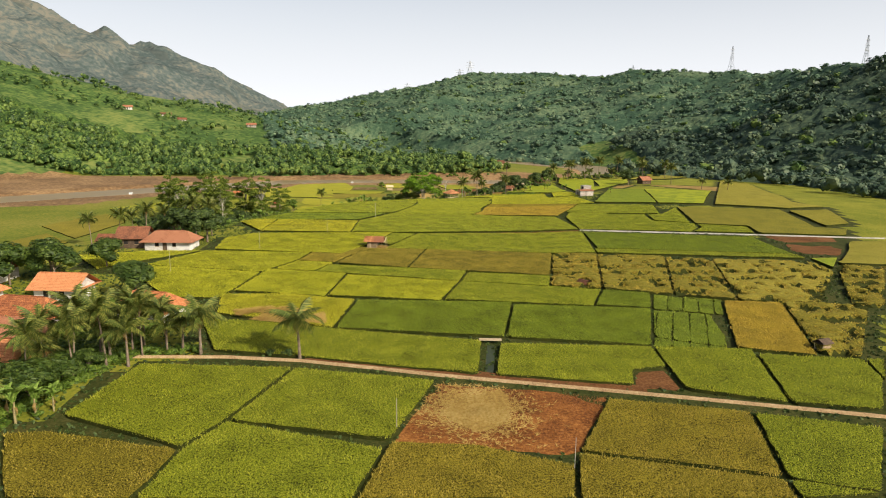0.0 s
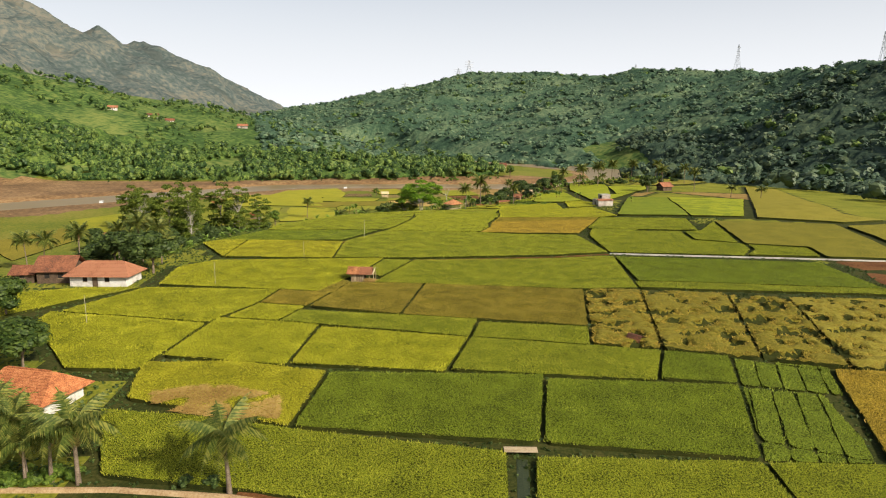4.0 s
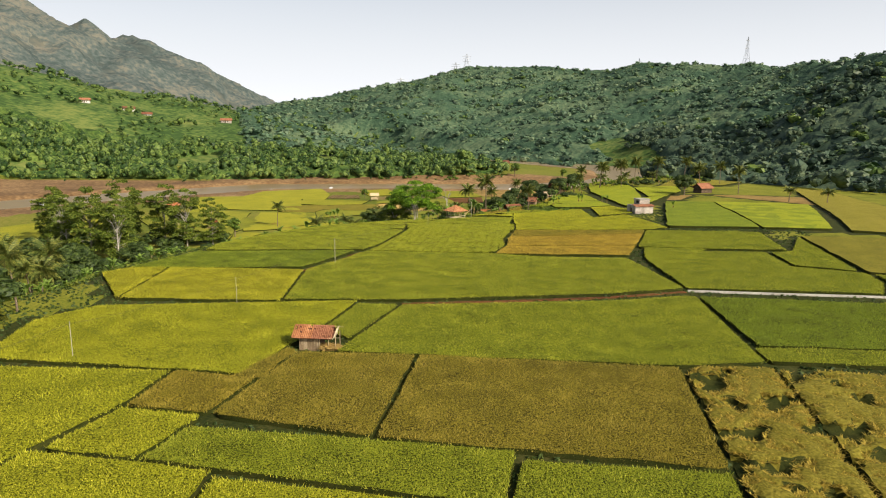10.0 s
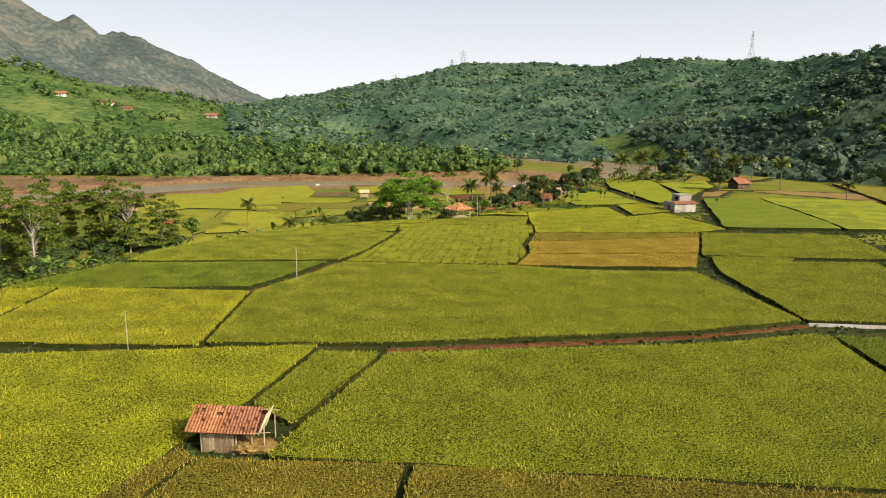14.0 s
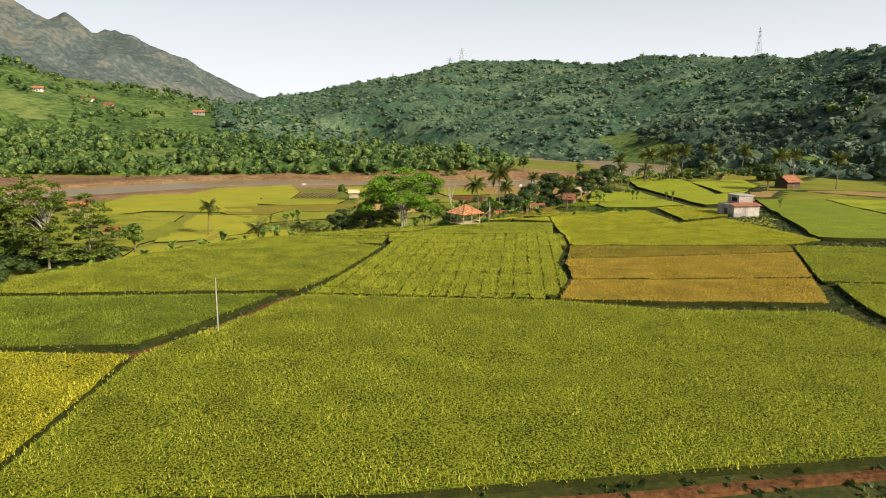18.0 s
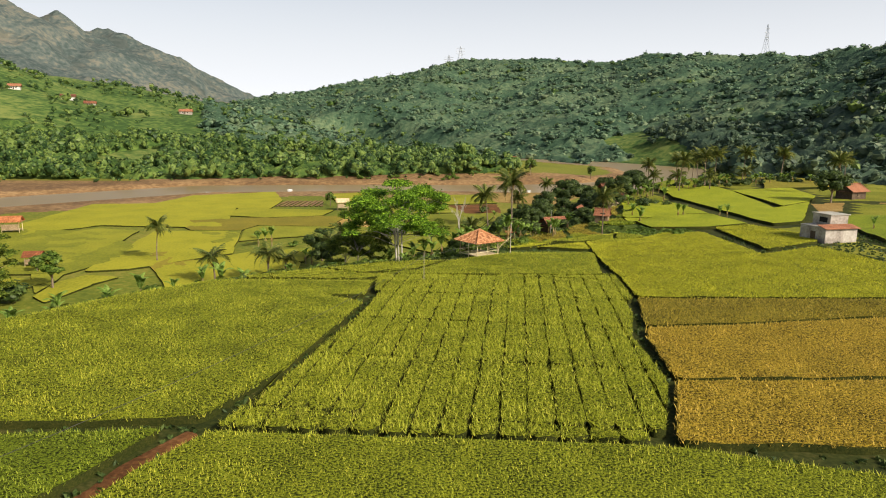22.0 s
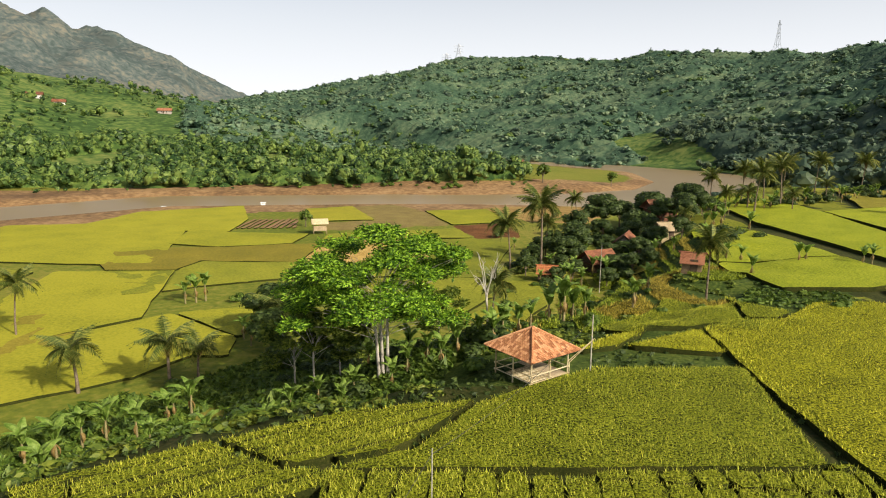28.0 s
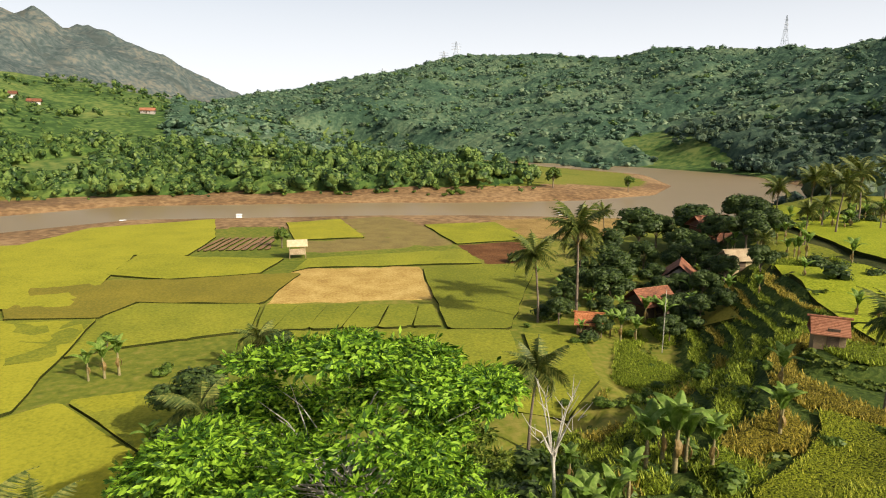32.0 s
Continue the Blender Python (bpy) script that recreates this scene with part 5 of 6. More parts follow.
plain_alb = albizia(11, 17.5, 4.5, 5600, 0.62, "tall feathery albizia tree on the river plain", 1, 46, M_ALBIZIA_OLD, 0.1)
plant_all(plain_alb, [(-77, 216, 1.02), (-84, 219, 0.9), (-70, 214, 0.85), (-61, 234, 0.9), (-68, 238, 0.95), (-55, 236, 0.75), (-80, 242, 1.0), (-90, 228, 0.9), (-75, 226, 0.85), (-97, 238, 0.9)], "albizia row on the plain")
young = broadleaf(3, 6.4, 2.4, 420, 0.42, M_BUSH, "young_tree", "small bushy green tree on the lower plain")
plant_all(young, [(-52, 247, 1.0), (-21.5, 352, 0.75), (98, 470, 1.1), (36, 462, 0.6), (-60, 258, 0.5), (-31, 290, 0.35), (66.6, 469.4, 1.45)], "small trees on the plain")
dark = broadleaf(4, 8.5, 4.0, 2600, 0.42, M_DARKLEAF, "dark_tree", "dense dark broadleaf tree among the houses")
plant_all(dark, [(52, 343, 1.15), (63, 339, 1.2), (67, 352, 1.1), (57.5, 313, 0.8), (40, 304, 0.55), (32.5, 303, 0.7), (37, 313, 0.75), (55, 330, 0.85), (-14.5, 267, 0.75),
                 (-10.8, 281.5, 0.55), (-51.8, 138.5, 0.95), (-58, 141, 0.9), (-66, 146, 0.85), (-75, 150, 0.8), (96, 286, 0.9), (43, 292, 0.4), (70, 338, 0.9), (29, 297, 0.45), (-61, 144, 0.8), (-13, 260, 0.6),
                 (34, 308, 0.6), (23, 296, 0.45), (25.5, 303, 0.5), (29, 310, 0.55), (27, 291, 0.35), (33, 316, 0.6), (36, 292, 0.35), (50, 321, 0.7), (44, 305.5, 0.5), (49, 307, 0.5), (41, 299.5, 0.42), (55, 324, 0.7), (60.5, 328, 0.75), (51, 298, 0.5), (46, 325, 0.7), (31, 307, 0.6), (42, 312, 0.55), (53, 316, 0.6), (63, 315, 0.6), (68, 330, 0.7), (43, 335, 0.8), (66, 346, 1.0), (39, 322, 0.7), (65, 322, 0.7), (58, 348, 0.9),
                 (-64, 178, 0.85), (-60, 186, 0.8), (-67, 190, 0.9), (-57, 195, 0.75), (-72, 198, 0.9), (-62, 204, 0.8), (-55, 208, 0.6), (38.5, 296.5, 0.5), (44.5, 300.5, 0.55), (30.5, 293.5, 0.45), (48.5, 302.5, 0.5), (35, 289.5, 0.42), (57, 309, 0.6), (40.5, 293, 0.45), (-79, 196, 0.9), (-84, 204, 0.9), (-50, 216, 0.5), (-70, 172, 0.7), (-86, 190, 0.8), (-92, 200, 0.8)], "dark trees")
mango = broadleaf(6, 7.0, 4.6, 3000, 0.38, M_BROAD, "mango_tree", "round dense green mango tree beside a village house")
plant_all(mango, [(-49.4, 93.8, 0.82), (-67.0, 103.5, 0.95), (-73, 101, 1.0), (-47.5, 58.5, 0.6), (-45.6, 58.0, 0.6), (-44.6, 62.5, 0.5), (-43.2, 65.6, 0.42), (-62, 112, 0.8), (-46, 60, 0.55), (-50, 55, 0.9), (-55, 50, 1.0), (-48, 50, 0.7), (-61, 47, 1.0), (-46, 45.5, 0.7), (-84, 98, 1.0), (-70, 108, 0.9)], "mango trees in the village")
r = np.random.default_rng(14)
bare_tree = thing("bare_tree", pose(8.3, 243.0, gz(8.3, 243)), "leafless slender tree with pale forking branches", "tree")
wood, tips = limbs(r, 4.2, 8.0, 1.5, 7, 0.06)
wood.append(tube_np([(0, 0, -0.3), (0.1, 0, 2.2), (0, 0.1, 4.6)], [0.12, 0.09, 0.06], 7))
for t in tips:
    for k in range(4):
        b = Vector((0, 0, 4.2)).lerp(t, r.uniform(0.5, 0.95))
        wood.append(tube_np([b, b + Vector((r.uniform(-0.6, 0.6), r.uniform(-0.6, 0.6), r.uniform(0.4, 1.1)))], [0.025, 0.008], 4))
part("trunk", mesh_np("trunk", *joined(wood), M_PALEBARK, True), None, bare_tree)
tall_palm = palm(1, 9.0, "tall coconut palm with an arched crown beside the fields", 21, 1.15)
plant_all(tall_palm, [(x, y, k * 1.06 if y < 80 else k) for x, y, k in [(26.8, 301, 1.30), (20.5, 297, 1.0), (33.8, 254.8, 0.72), (12.1, 264.2, 0.78), (-43.8, 266.4, 0.72), (-38.9, 70.2, 0.68), (-41.8, 67.0, 0.78), (-43.9, 63.6, 0.74), (-47, 60, 0.72), (-45.2, 66.5, 0.8), (-47.0, 64, 0.7), (-36.4, 71.6, 0.6), (-40.6, 71.5, 0.72), (-72, 140, 0.75), (-67, 143, 0.8), (-57, 147, 0.85), (-53, 146, 0.8), (-60.5, 165, 0.85), (-64, 168, 0.85), (-66, 178, 1.0), (-58, 158, 0.7), (30, 311, 0.8), (52, 300, 0.5), (-80, 188, 0.9), (-95, 174, 0.85), (-86, 181, 0.9),
                      (74.5, 316, 0.95), (80, 331, 0.9), (87, 327, 1.0), (92, 342, 0.9), (100, 347, 1.0), (96, 354, 0.8), (69, 324, 0.8), (108, 300, 0.95), (118, 290, 0.9), (112, 352, 1.0), (125, 352, 1.0), (131, 330, 0.9), (48, 352, 0.8), (64.5, 309, 0.6), (-72, 154, 0.8)]], "coconut palms")
low_palm = palm(2, 4.2, "young coconut palm with a short trunk at a field edge", 16, 0.9)
plant_all(low_palm, [(-19.4, 69.2, 1.25), (-32.0, 70.9, 1.25), (-34.3, 71.2, 1.1), (-36.0, 70.6, 0.9), (-46.5, 62.5, 1.0), (-42.5, 69.6, 1.0), (-40, 73.5, 1.2), (-44, 70.5, 1.2), (-39.5, 67.5, 1.1), (-29.0, 249.6, 1.05), (-21.0, 250.6, 1.1), (-18.6, 251.5, 0.9), (-12.4, 281.3, 0.9), (-46.5, 52, 0.9), (-51.5, 58, 1.1), (120, 262, 0.9), (128, 255, 0.9), (84, 318, 0.9), (104, 336, 1.0),
                     (62, 328, 0.8), (-42, 76.5, 1.0), (77, 323, 1.0), (91, 333, 1.0), (-12.5, 263, 1.1)], "young palms")
ban = banana(3, 1.9, "banana plant with broad torn leaves on the terrace edge")
spots = []
for i in range(40):
    yy = 188 + i * 1.03
    xx = float(np.interp(yy, EDGE_Y, EDGE_X)) - 3.6 + rng.uniform(-2.6, 0.8)
    if i % 2:
        spots.append((xx, yy, float(rng.uniform(0.65, 1.1))))
spots += [(-27 + 10.4 * i / 8 + float(rng.uniform(-1, 1)), 234 + 10.2 * i / 8 + float(rng.uniform(-1, 1)), float(rng.uniform(0.8, 1.2))) for i in range(9)]
spots += [(float(np.interp(yy, EDGE_Y, EDGE_X)) - 2.6 + float(rng.uniform(-2, 0.8)), float(yy), float(rng.uniform(0.7, 1.1))) for yy in np.arange(140, 188, 2.0)]
spots += [(float(x), float(y), float(rng.uniform(0.7, 1.2))) for x, y in zip(rng.uniform(24, 66, 34), rng.uniform(288, 322, 34))]
spots += [(16.6, 248.6, 1.35), (17.8, 249.8, 1.2), (15.4, 249.6, 1.25), (16.9, 250.8, 1.1), (18.6, 248.4, 1.0), (24.6, 251.8, 1.05), (25.2, 252.8, 0.9), (28.9, 258.5, 1.0), (8.6, 241.0, 1.0), (9.6, 242.2, 1.1), (7.6, 242.5, 0.9), (1.5, 240.5, 0.9), (-2.8, 240.2, 0.8),
          (-27.5, 281, 1.2), (-26.4, 281.8, 1.3), (-28.8, 280.4, 1.0), (31, 290, 1.0), (36.5, 294.5, 1.2), (35, 297, 1.1), (43.5, 302, 1.2), (41, 297, 1.0), (46, 273.5, 0.9), (47.5, 272.5, 0.8), (53, 268.5, 0.9), (54.2, 268.8, 0.8), (60, 266, 0.8), (62, 267, 0.8), (43.3, 262.6, 1.0),
          (-43.2, 54.8, 1.1), (-44.5, 53.6, 1.2), (-42.2, 56.2, 0.9), (-46, 55, 1.0), (11.5, 251, 0.8), (-15.8, 262, 0.9), (-17.2, 264.5, 0.9), (58.5, 318, 1.0), (48, 300, 0.8), (-5.8, 241.2, 0.8), (-8, 240.5, 0.9), (-9.5, 238, 0.9), (0.3, 238.6, 0.8), (4.2, 239.5, 0.9), (5.6, 240.8, 1.0), (3.2, 241.8, 0.9), (-3.6, 238.0, 0.8), (-11, 236, 1.0), (-13, 234.5, 0.9), (11.2, 243.5, 1.0), (12.6, 245, 0.9), (-1.8, 246, 0.9), (1.8, 247, 1.0), (69, 316, 0.8), (66, 312.5, 0.9), (83, 324, 0.9), (79, 320, 0.8), (66, 244, 0.9), (64.5, 243, 0.8), (75, 246, 0.8)]
spots += [(float(x), 300 + 0.42 * (float(x) - 55) + float(rng.uniform(10, 22)), float(rng.uniform(0.7, 1.1))) for x in rng.uniform(66, 132, 30)]
plant_all(ban, spots, "banana plants")
shrub = bush(2, 1.3, M_BUSH, "low green bush on the terrace scarp")
spots = [(float(np.interp(yy, EDGE_Y, EDGE_X)) - rng.uniform(1, 6), yy, float(rng.uniform(0.5, 1.3))) for yy in rng.uniform(150, 262, 70)]
spots += [(float(x), float(y), float(rng.uniform(0.5, 1.2))) for x, y in zip(rng.uniform(12, 44, 30), rng.uniform(246, 300, 30))]
spots += [(float(x), float(y), float(rng.uniform(0.6, 1.4))) for x, y in zip(rng.uniform(-56, -42, 34), rng.uniform(50, 76, 34))]
spots += [(float(x), float(y), float(rng.uniform(0.8, 1.8))) for x, y in zip(rng.uniform(-80, 30, 40), rng.uniform(452, 476, 40))]
spots += [(-21.8, 281.3, 1.2), (24, 457, 2.2), (28, 458, 1.8), (-20.5, 250, 1.0)]
for i in range(46):
    k = i / 45
    spots.append((float(np.interp(k, [0, 0.55, 1], [-45.6, -40.6, -31.5])) - float(rng.uniform(0.3, 2.2)), float(np.interp(k, [0, 0.55, 1], [54, 69.9, 71.3])) + float(rng.uniform(-0.2, 1.2)), float(rng.uniform(0.5, 1.1))))
plant_all(shrub, spots, "bushes")
dark_shrub = bush(5, 1.5, M_DARKLEAF, "dark dense bush in the shade")
plant_all(dark_shrub, [(float(x), float(y), float(rng.uniform(0.7, 1.5))) for x, y in zip(rng.uniform(-12, 12, 40), rng.uniform(238, 262, 40))] +
          [(float(x), float(y), float(rng.uniform(0.7, 1.6))) for x, y in zip(rng.uniform(22, 62, 22), rng.uniform(285, 345, 22))] + [(float(x), 306 + 0.5 * (float(x) - 60) + float(rng.uniform(2, 16)), float(rng.uniform(0.8, 1.6))) for x in rng.uniform(66, 135, 34)] + [(float(x), float(y), float(rng.uniform(1.0, 2.2))) for x, y in zip(rng.uniform(-96, -52, 44), rng.uniform(204, 244, 44))] + [(-46, 58, 1.2), (-47, 63, 1.3), (-44.5, 64.5, 1.1), (-21.2, 69.8, 0.7), (-23, 70.2, 0.6)], "dark bushes")


def weed_template(seed):
    r = np.random.default_rng(seed)
    return leaf_cloud(16, [((0, 0, 0.15), 0.5), ((0.4, 0.1, 0.1), 0.4), ((-0.3, 0.3, 0.1), 0.35)], 0.34, 0.8, r)


WEEDS = [weed_template(s) for s in range(6)]
M_WEED = leafy("weed_leaf", (0.045, 0.08, 0.01), (0.10, 0.14, 0.016), (0.20, 0.23, 0.03), scale=0.2)
x, y = rng.uniform(-30, 50, 15000), rng.uniform(226, 318, 15000)
e = x - np.interp(y, EDGE_Y, EDGE_X)
keep = (e > -20) & (e < 9) & (rough_sum(x, y, 7, 61) > -0.5) & ~((y < 239) & (x > 4)) & ((terrace_zone(x, y) < 0.5) | (terrace_share(x, y) > 0.7))
scatter("scarp_weeds", WEEDS, x[keep], y[keep], rng.uniform(0.3, 0.75, keep.sum()), M_WEED, "rank green weeds and grass on the terrace scarp", "weeds", 0.05)
TUFTS = [leaf_cloud(7, [((0, 0, 0.1), 0.5)], 0.5, 0.7, np.random.default_rng(s), -0.4) for s in range(5)]
x, y = rng.uniform(-34, 14, 12000), rng.uniform(230, 262, 12000)
e = x - np.interp(y, EDGE_Y, EDGE_X)
keep = (e < -6) & (e > -42) & (rough_sum(x, y, 8, 63) > -0.6)
for pts in PLOTS:
    keep &= ~inside(x, y, pts)
scatter("foot_weeds", TUFTS, x[keep], y[keep], rng.uniform(0.5, 1.2, keep.sum()), M_BUSH, "deep green grass and weeds at the foot of the scarp", "weeds", 0.05)
# grass on the bunds between the plots
x, y = rng.uniform(-75, 85, 50000), rng.uniform(30, 246, 50000)
keep = x > np.interp(y, EDGE_Y, EDGE_X)
for pts in PLOTS:
    if min(p[1] for p in pts) < 246:
        keep &= ~inside(x, y, inset(pts, 0.2))
keep &= segment_far(x, y, [(-58, 71), (-39.8, 70.2), (-28.6, 69.9), (-19.1, 68.6), (-10, 66.2), (-2.1, 63.9), (14.9, 59.8), (29.4, 56.2), (43.6, 52.5), (80, 45)])[0] > 0.6
scatter("bund_grass", TUFTS, x[keep], y[keep], rng.uniform(0.22, 0.45, keep.sum()), M_DARKLEAF, "short grass on the bunds between rice plots", "grass", 0.05)
x, y = rng.uniform(10, 48, 4200), rng.uniform(246, 300, 4200)
e = x - np.interp(y, EDGE_Y, EDGE_X)
keep = (e > 4) & (e < 34) & (rough_sum(x, y, 9, 62) > -0.2) & (terrace_zone(x, y) < 0.5)
for pts in PLOTS:
    keep &= ~inside(x, y, pts)
scatter("terrace_weeds", WEEDS, x[keep], y[keep], rng.uniform(0.4, 1.0, keep.sum()), M_BUSH, "lush green weeds between the small terraces", "weeds", 0.05)
y = rng.uniform(100, 230, 5200)
x = np.interp(y, EDGE_Y, EDGE_X) + rng.uniform(-11, 0.5, 5200)
scatter("edge_weeds", WEEDS, x, y, rng.uniform(0.4, 1.1, 5200), M_WEED, "rank weeds along the terrace edge", "weeds", 0.05)
x, y = rng.uniform(-60, -34, 5000), rng.uniform(44, 92, 5000)
keep = x < np.interp(y, [44, 55, 70, 72, 74, 92], [-46, -45.2, -40.2, -33, -40, -43])
scatter("village_weeds", WEEDS, x[keep], y[keep], rng.uniform(0.4, 1.0, keep.sum()), M_BUSH, "dense low greenery between the village houses", "weeds", 0.05)


# ---- buildings ----
def gable_roof(w, d, rise, over=0.5, courses=10, hip=0.0):
    """A tiled roof of stepped courses with ridge along x, one closed sheet; hip: how far the ridge ends lie inside."""
    bm = bmesh.new()
    hw, hd = w / 2 + over, d / 2 + over
    steps = []
    for k in range(courses):
        steps += [(k / courses, 0.06), ((k + 1) / courses, 0.0)]
    for side in (0, 1, 2, 3) if hip else (0, 2):
        rows = []
        for t, lift in [(0, -0.05)] + steps:
            x, y, z = hw - hip * t, hd * (1 - t), rise * t + (lift if t < 1 else 0.0)
            ends = [(-x, -y, z), (x, -y, z)] if side % 2 == 0 else [(x, -y, z), (x, y, z)]
            rows.append([bm.verts.new((-p[0], -p[1], p[2]) if side > 1 else p) for p in ends])
        for p, q in zip(rows, rows[1:]):
            bm.faces.new((p[0], p[1], q[1], q[0]))
    low = [bm.verts.new(p) for p in ((-hw, -hd, -0.05), (-hw, hd, -0.05), (hw, hd, -0.05), (hw, -hd, -0.05))]
    bm.faces.new(low)
    bmesh.ops.remove_doubles(bm, verts=bm.verts[:], dist=0.002)
    return bm



def house(x, y, w, d, wall_h, rise, turn, wall, roof, label, hip=0.0, z=None, doors=1, windows=2):
    h = thing("house", pose(x, y, gz(x, y) - 0.1 if z is None else z, 0, 0, turn), label, "house", "village houses")
    part("wall", cube(-w / 2, -d / 2, -0.6, w / 2, d / 2, wall_h, 0.02), wall, h)
    if not hip:
        for s in (-1, 1):
            bm = bmesh.new()
            a = [bm.verts.new(p) for p in ((s * (w / 2 - 0.01), -d / 2, wall_h), (s * (w / 2 - 0.01), d / 2, wall_h), (s * (w / 2 - 0.01), 0, wall_h + rise * d / (d + 1)))]
            b = [bm.verts.new(v.co - Vector((s * 0.12, 0, 0))) for v in a]
            bm.faces.new(a), bm.faces.new(b[::-1])
            for i in range(3):
                bm.faces.new((a[i], a[(i + 1) % 3], b[(i + 1) % 3], b[i]))
            part("gable", bm, wall, h)
    ob = part("roof", gable_roof(w, d, rise + 0.35, min(0.8, 0.12 * w), 12, hip), roof, h)
    ob.location.z = wall_h - 0.12
    v, f = tube_np([(-w / 2 - 0.5 + hip, 0, 0), (w / 2 + 0.5 - hip, 0, 0)], [0.12, 0.12], 6)
    cap = part("ridge_tile", mesh_np("ridge", v, f, roof), None, h)
    cap.location.z = wall_h + rise + 0.24
    for i in range(doors):
        px = -w * 0.1 + i * 1.6
        door = part("door", cube(px, -d / 2 - 0.04, 0, px + 0.9, -d / 2 + 0.02, 1.9), M_DARKWOOD, h)
    for i in range(windows):
        px = -w / 2 + (i + 0.6) * w / (windows + 0.6)
        win = part("window", cube(px, -d / 2 - 0.035, 0.9, px + 0.8, -d / 2 + 0.02, 1.8), M_DARK, h)
        part("frame", cube(px - 0.06, -d / 2 - 0.05, 0.82, px + 0.86, -d / 2 - 0.036, 0.9, 0.005), M_WOOD, win)
    return h


house(-57.3, 132.2, 9.6, 5.4, 2.0, 1.7, -3, M_PLASTER, M_TILE_OLD, "long white house with a weathered red tile roof", 2.2)
house(-66.0, 134.4, 5.6, 5.4, 2.3, 1.8, 4, M_DARKWOOD, M_TILE_OLD, "small brown timber house with a red tile roof")
house(-71.3, 133.6, 3.6, 3.2, 1.7, 0.9, 2, M_DARKWOOD, M_TILE_OLD, "low timber shed with an old tile roof", doors=0, windows=1)
house(-43.4, 85.0, 7.4, 5.4, 1.7, 1.9, -16, M_PLASTER, M_TILE, "white village house with an orange tile roof", 1.6)
house(-60.2, 93.8, 6.6, 5.2, 2.2, 1.7, -6, M_PLASTER, M_TILE, "white village house with a bright tile roof and porch")
house(-73.5, 88.5, 10.0, 7.0, 2.6, 2.6, -10, M_PLASTER, M_TILE, "large village house under an orange tile roof", 2.0)
house(-58.6, 80.6, 9.0, 6.5, 2.2, 2.2, -12, M_GREYWALL, M_TILE, "village house with a wide orange tile roof", 2.0)
house(-57.2, 73.0, 8.4, 6.0, 2.2, 2.0, -8, M_GREYWALL, M_TILE_OLD, "village house with an old red tile roof", 2.0)
house(-79.0, 104.0, 8.0, 6.0, 2.4, 2.0, -8, M_PLASTER, M_TILE, "white house with a red tile roof among trees", 1.4)
house(-53.2, 64.8, 8.0, 5.6, 2.4, 2.2, -8, M_GREYWALL, M_TILE, "village house with an orange tile roof near palms", 1.6)
house(46.0, 311.0, 5.5, 4.4, 2.6, 2.0, 62, M_GREYWALL, M_TILE_OLD, "house with a dark red tile roof under dense trees")
house(62.0, 333.0, 6.0, 4.6, 4.8, 1.6, 8, M_TILE_OLD, M_TILE_OLD, "tall red-walled house with a red roof among dark trees")
house(25.8, 292.4, 2.8, 2.4, 1.6, 0.9, -18, M_DARKWOOD, M_TILE, "small dark hut with an orange tile roof at a field edge", windows=1)
house(37.0, 300.5, 5.0, 4.0, 2.2, 1.6, 20, M_DARKWOOD, M_TILE_OLD, "dark timber house with a rusty roof under trees", windows=1)
house(51.5, 305.0, 3.6, 3.0, 2.0, 1.0, 4, M_BAMBOO, M_WOOD, "low bamboo shed with a grey roof under trees", windows=1)
house(106.5, 294.0, 5.0, 4.0, 2.0, 1.4, 20, M_DARKWOOD, M_TILE_OLD, "open dark timber shed near a tall palm", windows=1)
house(37.2, 265.4, 2.3, 2.0, 1.5, 0.85, -28, M_WOOD, M_TILE_OLD, "small plank barn with a dark tile roof on the terrace", windows=0)
house(-265, 700, 10, 6, 2.4, 1.8, 20, M_PLASTER, M_TILE_OLD, "far farmhouse with a red roof on the green hillside", z=gz(-265, 700) - 0.3)
house(-250, 704, 8, 6, 2.4, 1.8, 20, M_PLASTER, M_TILE_OLD, "far farmhouse with a red roof on the green hillside", z=gz(-246, 706) - 0.3)
house(-186, 742, 10, 7, 2.4, 1.8, 10, M_GREYWALL, M_TILE_OLD, "far house with a rusty red roof on the spur", z=gz(-186, 742) - 0.3)
house(-300, 690, 8, 6, 2.4, 1.8, 20, M_PLASTER, M_TILE_OLD, "far farmhouse with a red roof on the green hillside", z=gz(-300, 690) - 0.3)
house(77.5, 585, 7, 5, 2.2, 1.8, 5, M_WOOD, M_TILE_OLD, "far hut on the bank across the river", z=gz(77.5, 585) - 0.2)

# the open shelter at the terrace edge
PAV = pose(9.95, 232.6, 0, 0, 0, 32.5)
pav_z = gz(10, 232.6)
EAVE, APEX, HALF = 1.0, 2.42, 2.32
shelter = thing("field_shelter", PAV, "open bamboo field shelter with a hipped orange tile roof", "shelter")
slope = math.hypot(HALF, APEX - EAVE)
